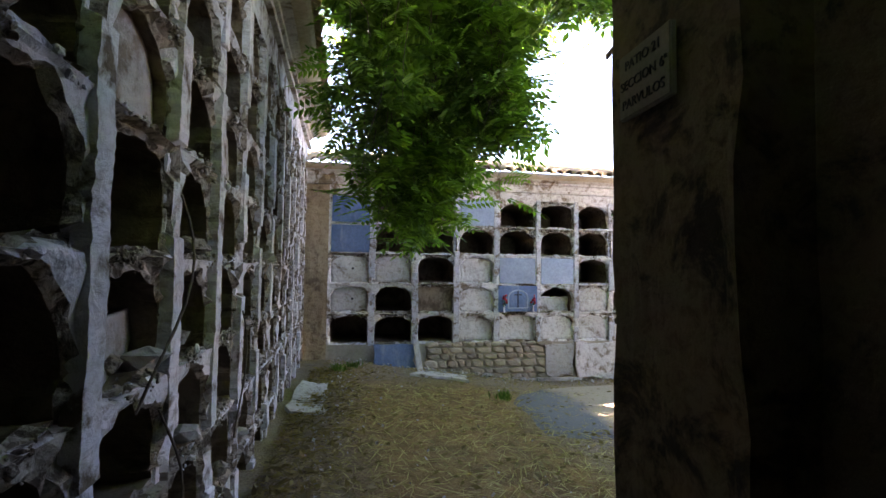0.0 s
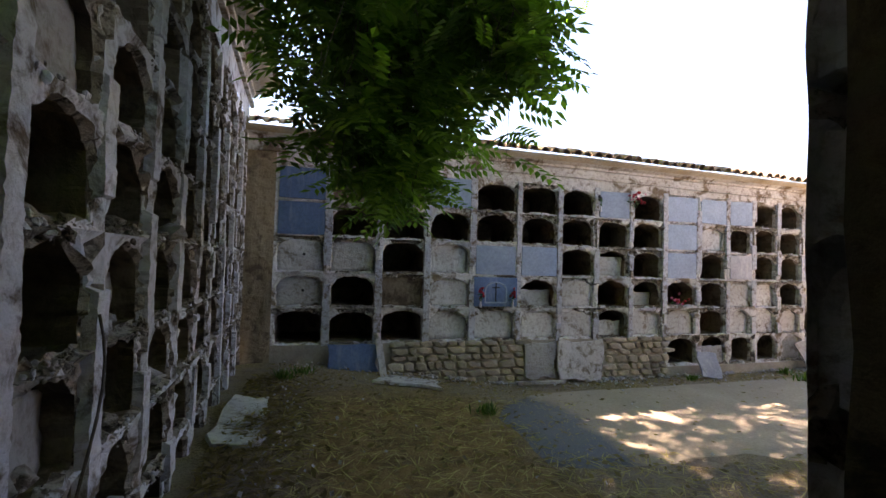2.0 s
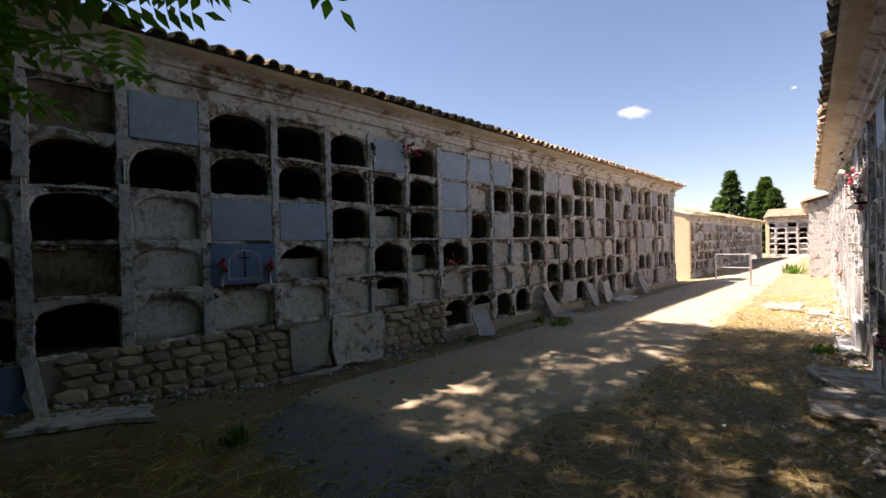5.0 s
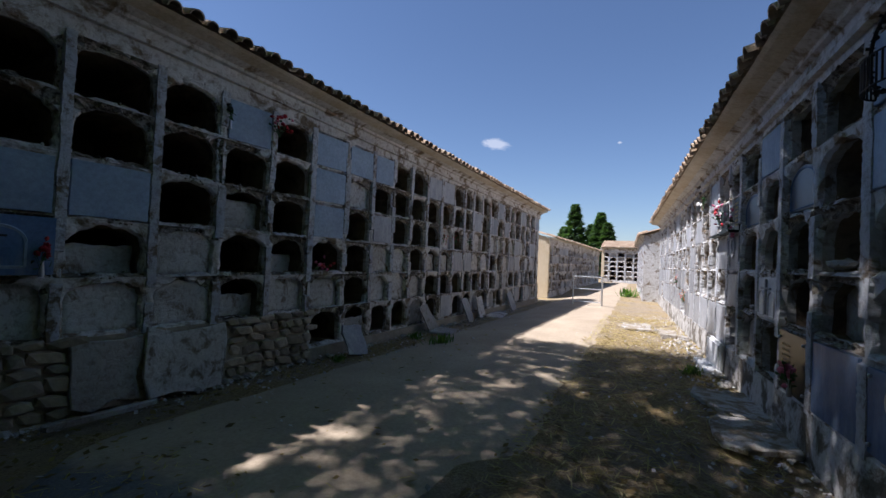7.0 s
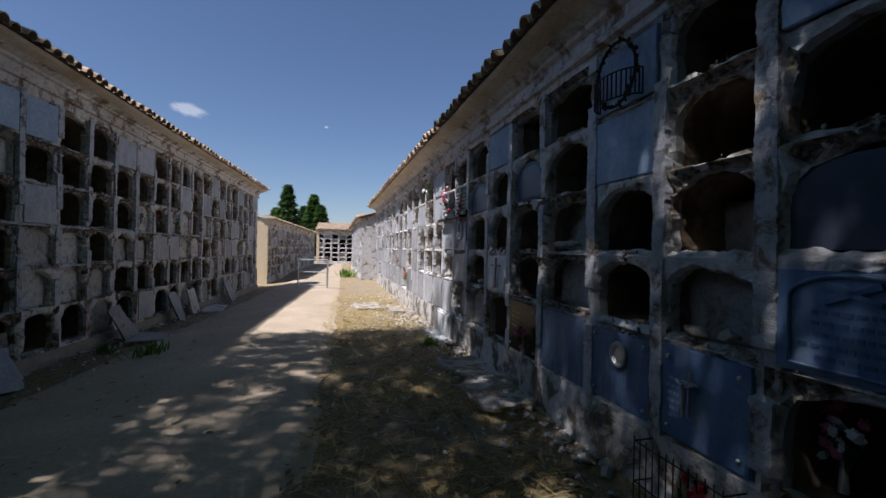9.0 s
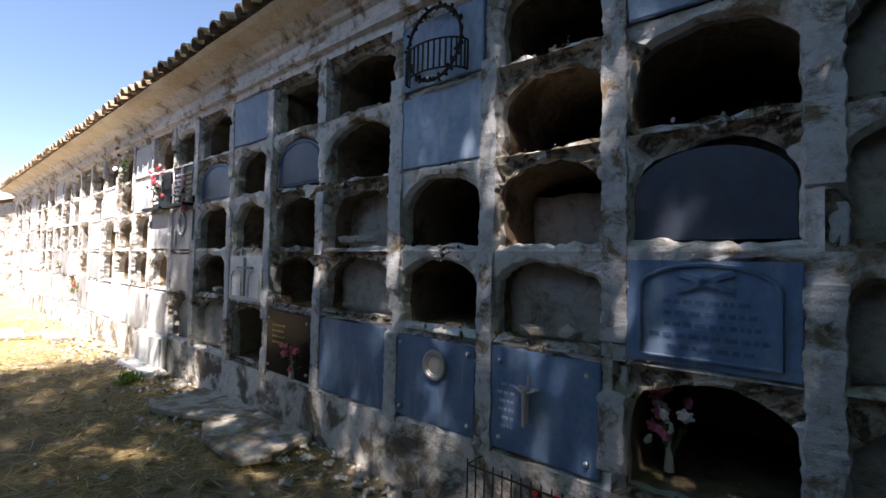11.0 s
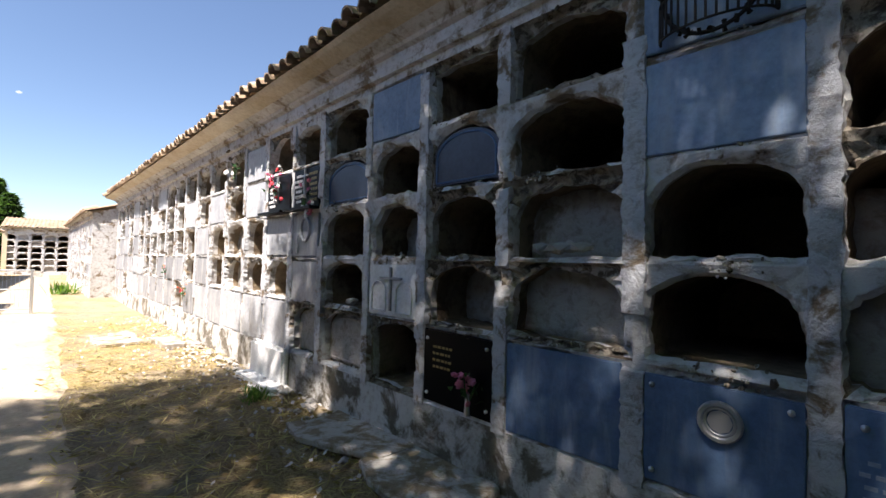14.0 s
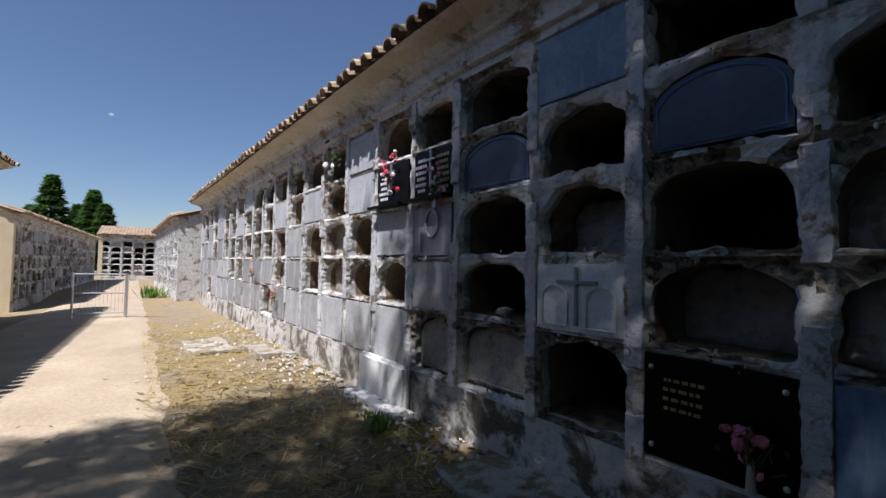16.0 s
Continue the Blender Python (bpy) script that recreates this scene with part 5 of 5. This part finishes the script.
def overhanging_tree():
    t = thing("shade_tree", "tall leafy tree with feathered leaves hanging over the passage", "tree")
    r = random.Random(17)
    bm = bmesh.new()
    path = [(-3.7, 8.4, -0.3), (-3.6, 8.3, 2.5), (-3.1, 8.2, 5.0), (-2.2, 8.2, 7.2)]
    for (p, q), (ra, rb) in zip(zip(path, path[1:]), ((0.30, 0.25), (0.25, 0.21), (0.21, 0.16))):
        tube(bm, p, q, ra, rb, 12)
    part("trunk", bm, BARK, t)
    tips = []
    limbs = [((-2.2, 8.2, 7.2), (1.5, 8.8, 9.0), (6.6, 9.6, 9.6)), ((-2.2, 8.2, 7.2), (0.5, 7.4, 8.6), (4.6, 7.4, 9.4)), ((-2.2, 8.2, 7.2), (0.2, 10.0, 9.0), (3.6, 11.2, 10.0)),
             ((-2.2, 8.2, 7.2), (-0.4, 6.6, 7.6), (1.3, 5.6, 5.2)), ((-3.1, 8.2, 5.0), (-1.6, 7.4, 6.3), (0.4, 6.0, 5.3)), ((-0.4, 6.6, 7.6), (1.2, 5.6, 6.6), (2.3, 5.1, 5.0))]
    for k, (a, b, c) in enumerate(limbs):
        bm = bmesh.new()
        pts = []
        for i in range(11):
            s = i / 10
            p = Vector(a) * (1 - s) ** 2 + Vector(b) * 2 * s * (1 - s) + Vector(c) * s * s
            pts.append(p + Vector((noise.noise(p * 1.1), noise.noise(p * 1.1 + Vector((5, 0, 0))), 0)) * 0.15 * (1 if i else 0))
        for i, (p, q) in enumerate(zip(pts, pts[1:])):
            tube(bm, p, q, 0.11 * (1 - i / 12) + 0.012, 0.11 * (1 - (i + 1) / 12) + 0.012, 8)
        part("limb", bm, BARK, t)
    # thin hanging twigs
    twigs = bmesh.new()
    low = []
    for i in range(184):
        s = r.random()
        top = Vector((r.gauss(1.0, 0.68), r.gauss(5.75, 0.5), r.uniform(4.6, 5.8)))
        reach = 3.35 - 0.75 * abs(top.x - 1.15) + r.uniform(-0.6, 0.2)
        bottom = top + Vector((r.gauss(0, 0.22), r.gauss(0, 0.2), -max(0.7, reach) * r.uniform(0.45, 0.95)))
        if i < 34:
            top = Vector((r.uniform(1.2, 1.85), r.uniform(5.1, 5.7), r.uniform(4.2, 5.0)))
            bottom = Vector((r.uniform(1.5, 2.02), top.y + r.uniform(-0.1, 0.1), r.uniform(3.2, 3.6)))
        elif i < 48:
            top = Vector((r.uniform(1.8, 2.4), r.uniform(4.4, 4.75), r.uniform(4.8, 5.4)))
            bottom = Vector((top.x + r.uniform(-0.1, 0.1), top.y, r.uniform(4.0, 4.4)))
        if i >= 104:
            top = Vector((r.uniform(0.15, 1.5), r.uniform(5.0, 6.6), r.uniform(4.5, 5.6)))
            bottom = top + Vector((r.gauss(0, 0.2), r.gauss(0, 0.2), -r.uniform(0.6, 1.3)))
        if i >= 128:
            top = Vector((r.gauss(1.02, 0.27), r.uniform(5.5, 6.5), r.uniform(3.7, 4.6)))
            bottom = Vector((top.x + r.gauss(0, 0.08), top.y + r.gauss(0, 0.12), 2.15 + 0.8 * abs(top.x - 1.1) + r.uniform(0, 0.6)))
        left = 0.50 - 0.084 * top.y + abs(r.gauss(0, 0.12))
        if min(top.x, bottom.x) < left or (i >= 48 and max(top.x, bottom.x) > 1.85):
            continue
        prev = top
        for j in range(1, 7):
            p = top.lerp(bottom, j / 6) + Vector((r.gauss(0, 0.04), r.gauss(0, 0.04), 0))
            tube(twigs, prev, p, 0.009 * (1 - j / 9), 0.008 * (1 - (j + 1) / 9), 4)
            for q in range(5):
                leaf = prev.lerp(p, r.random()) + Vector((r.gauss(0, 0.05), r.gauss(0, 0.05), 0))
                if q < 4 and noise.noise(leaf * 2.3) + 0.5 * noise.noise(leaf * 5.1) > -0.11:
                    low.append(leaf)
            prev = p
    tagged(part("twig_mass", twigs, BARK, t, "thin hanging twigs"), kind="stuff")
    crown = new("crown", leaf_cloud(low, 0.40, 3, 0.7))
    crown.parent = t
    crown["label"] = "hanging sprays of feathered green leaves"
    # upper crown out of view: casts the dapples and blocks sky light
    high = []
    while len(high) < 8600:
        p = Vector((r.uniform(-4.5, 8.0), r.uniform(2.5, 13.8), r.uniform(8.3, 11.4)))
        if (p.x < 1.2 and p.y > 5 or noise.noise(p * 0.8) + 0.5 * noise.noise(p * 2.2) > -0.26) and (p.x < 6 or p.y < 12.6) and p.x < 7.8 - (0.25 * (p.y - 9) if p.y > 9 else 0.35 + 0.55 * (9 - p.y)) and (p.x < 3 or p.z > 8.0 + 0.15 * (p.x - 3)):
            high.append(p)
    # extra unseen leaves added to keep sun off the pier and near ground
    for i in range(1500):
        high.append(Vector((r.uniform(-2.2, 0.9), r.uniform(5.0, 8.6), r.uniform(8.3, 11.2))))
    # unseen leaf masses added over the roofs, lower there, to block sky light
    for n, xs, ys, zs in ((1500, (-3.2, 0.7), (8.5, 13.5), (8.7, 11.2)), (3400, (-3.0, 8.6), (-3.5, 3.1), (5.2, 8.2)), (2200, (-5.5, -0.5), (0.5, 9.0), (5.9, 8.6)), (1500, (-0.5, 3.2), (2.2, 5.2), (5.6, 8.4))):
        for i in range(n):
            p = Vector((r.uniform(*xs), r.uniform(*ys), r.uniform(*zs)))
            if p.z > 5.2 + 0.62 * max(0.0, p.x - 4.2):
                high.append(p)
    crown = new("crown", leaf_cloud(high, 0.5, 4, 0.5))
    crown.parent = t


overhanging_tree()


# ---- small things on the ground ----
def litter():
    """Fallen leaves, straw and crumbs of plaster, too many to count."""
    r = np.random.RandomState(2)
    for name, label, mat, n, box_, size, flat in (
        ("straw_litter", "scattered dry straw on the ground", STRAW, 9000, (0.2, 16, 3.9, 7.8), (0.07, 0.004), 0.35),
        ("leaf_litter", "fallen dry leaves on the ground", DRYLEAF, 5000, (-0.2, 12, 3.7, 9.4), (0.03, 0.015), 0.5),
        ("twig_litter", "dark twigs, husks and crumbled mortar by the ruined wall", DRYLEAF, 2600, (-0.3, 0.75, 3.3, 8.8), (0.045, 0.012), 0.7),
        ("plaster_crumbs", "white crumbs of plaster along the walls", WHITE_STONE, 2600, (0.0, 17, 3.6, 9.6), (0.016, 0.013), 1.0)):
        verts, faces = [], []
        while len(faces) < n:
            x, y = r.uniform(box_[0], box_[1]), r.uniform(box_[2], box_[3])
            front_y = 3.56 + 0.08 * (x - 5)
            if y < front_y + 0.05 or (name == "straw_litter" and x > 4 and y > 5.7 + 0.05 * (x - 4) and r.rand() > 0.03):
                continue
            if name == "leaf_litter" and x > 4 and 5.8 < y < 8.6 and r.rand() > 0.12:
                continue
            if x < 1.7 and y < 3.2 or (name == "twig_litter" and r.rand() < (x + 0.3) / 1.05):
                continue
            near = min(y - front_y, 9.6 - y, max(0.0, x + 0.3))
            if name == "plaster_crumbs" and r.rand() > math.exp(-near * 2.2):
                continue
            z = ground_z(x, y) + 0.012 + 0.03 * flat * r.rand()
            a, q = r.uniform(0, math.tau), Vector((x, y, z))
            s = r.uniform(0.6, 1.6)
            o = Vector((math.cos(a), math.sin(a), r.uniform(-flat, flat) * 0.6)) * size[0] * s
            w = Vector((-math.sin(a), math.cos(a), r.uniform(-flat, flat))) * size[1] * s
            k = len(verts)
            verts += [q - o, q - w, q + o, q + w]
            faces.append((k, k + 1, k + 2, k + 3))
        me = bpy.data.meshes.new(name)
        me.from_pydata(verts, [], faces)
        me.materials.append(mat)
        tagged(new(name, me), label, "litter", kind="stuff")


STRAW = leaf_material("dry_straw", (0.30, 0.22, 0.10), (0.52, 0.42, 0.24))
DRYLEAF = leaf_material("dry_leaf", (0.12, 0.08, 0.04), (0.28, 0.20, 0.10))
litter()


def weed(x, y, h, seed):
    r = np.random.RandomState(seed)
    verts, faces = [], []
    for i in range(70):
        a, s = r.uniform(0, math.tau), r.uniform(0.3, 1.0)
        q = Vector((x + r.normal(0, h * 0.4), y + r.normal(0, h * 0.4), ground_z(x, y)))
        tip = q + Vector((math.cos(a) * h * 0.5, math.sin(a) * h * 0.5, h * s))
        w = Vector((-math.sin(a), math.cos(a), 0)) * h * 0.06
        k = len(verts)
        verts += [q - w * 0.5, q + w * 0.5, q.lerp(tip, 0.6) + w, tip, q.lerp(tip, 0.6) - w]
        faces.append((k, k + 1, k + 2, k + 3, k + 4))
    me = bpy.data.meshes.new("weed")
    me.from_pydata(verts, [], faces)
    me.materials.append(WEED)
    tagged(new("weed", me), "small green weed growing out of the dry ground", "weed", "weeds", "stuff")


for x, y, h, s in ((8.9, 8.2, 0.22, 1), (9.1, 4.35, 0.14, 2), (9.3, 4.3, 0.12, 3), (0.1, 8.6, 0.16, 4), (0.35, 8.9, 0.14, 5), (2.5, 7.3, 0.14, 6), (25.5, 6.35, 0.5, 7), (7.2, 9.0, 0.12, 9), (9.6, 9.1, 0.15, 10)):
    weed(x, y, h, s)


def low_plinth():
    """Rough mortar footing under the low niches."""
    bm = bmesh.new()
    box(bm, LOW.mat((LOW_EDGES[0] + LOW_EDGES[-1]) / 2, -0.1, -0.22), LOW_EDGES[-1] - LOW_EDGES[0], 0.26, 0.4)
    part("footing", bm, MORTAR, wall_a)


low_plinth()


def rubble_strip():
    """Crumbled mortar and stones along the foot of the fronts."""
    r = random.Random(77)
    verts, faces = [], []
    for i in range(420):
        if i % 2:
            u, dd = r.uniform(bu(2.0), bu(13.0)), abs(r.gauss(0, 0.22)) + 0.05
            p = B.at(u, dd, 0)
        else:
            u, dd = r.uniform(1.4, 16.0), abs(r.gauss(0, 0.18)) + 0.08
            p = A.at(u, dd, 0)
        s = r.uniform(0.015, 0.06) * (1.3 if dd < 0.2 else 0.8)
        p.z = ground_z(p.x, p.y) + s * 0.3
        k = len(verts)
        for v in ((1, 0, 0), (-1, 0, 0), (0, 1, 0), (0, -1, 0), (0, 0, 1), (0, 0, -1), (0.6, 0.6, 0.5), (-0.6, 0.5, 0.5)):
            verts.append(p + Vector((v[0] * r.uniform(0.7, 1.5), v[1] * r.uniform(0.7, 1.3), v[2] * r.uniform(0.5, 0.8))) * s)
        faces += [tuple(k + q for q in t) for t in ((0, 6, 4), (6, 2, 4), (2, 7, 4), (7, 1, 4), (1, 3, 4), (3, 0, 4), (0, 2, 6), (2, 1, 7), (0, 5, 2), (2, 5, 1), (1, 5, 3), (3, 5, 0))]
    me = bpy.data.meshes.new("wall_rubble")
    me.from_pydata(verts, [], faces)
    me.materials.append(CLOSURE)
    tagged(new("wall_rubble", me), "crumbled mortar and stones along the walls", "rubble", kind="stuff")


rubble_strip()


def cloud_material():
    """Bright vapour with soft, torn edges."""
    m = bpy.data.materials.new("cloud_white")
    m.use_nodes = True
    nt = m.node_tree
    n, k = nt.nodes, nt.links
    n.clear()
    co = n.new("ShaderNodeTexCoord").outputs["Object"]
    tex = noise_tex(nt, 2.6, 6, 0.6, 0.4, co)
    far = n.new("ShaderNodeVectorMath")
    far.operation = "LENGTH"
    k.new(co, far.inputs[0])
    add = n.new("ShaderNodeMath")
    add.operation = "MULTIPLY_ADD"
    k.new(tex.outputs[0], add.inputs[0])
    add.inputs[1].default_value = -0.85
    k.new(far.outputs["Value"], add.inputs[2])
    mask = ramp(nt, add.outputs[0], [(0.0, (0.6, 0.6, 0.6)), (0.40, (0, 0, 0))])
    out, both = n.new("ShaderNodeOutputMaterial"), n.new("ShaderNodeMixShader")
    clear, glow = n.new("ShaderNodeBsdfTransparent"), n.new("ShaderNodeEmission")
    glow.inputs["Color"].default_value = (0.93, 0.96, 1.0, 1)
    glow.inputs["Strength"].default_value = 0.48
    k.new(mask.outputs[0], both.inputs[0])
    k.new(clear.outputs[0], both.inputs[1])
    k.new(glow.outputs[0], both.inputs[2])
    k.new(both.outputs[0], out.inputs["Surface"])
    return m


CLOUD = cloud_material()


def cloud(direction, width, height, tilt):
    """A small fair-weather cloud in the far sky."""
    bm = bmesh.new()
    bmesh.ops.create_circle(bm, cap_ends=True, segments=24, radius=1.0)
    ob = part("sky_backdrop", bm, CLOUD)
    ob.matrix_basis = look(Vector(direction).normalized() * 900, (0, 0, 0), tilt) @ Matrix.Diagonal((width, height, 1, 1))
    tagged(ob, "small white cloud in a clear sky", "cloud", kind="structure")


cloud((0.903, 0.345, 0.255), 36, 15, 8)
cloud((0.962, 0.099, 0.254), 5, 3, 0)
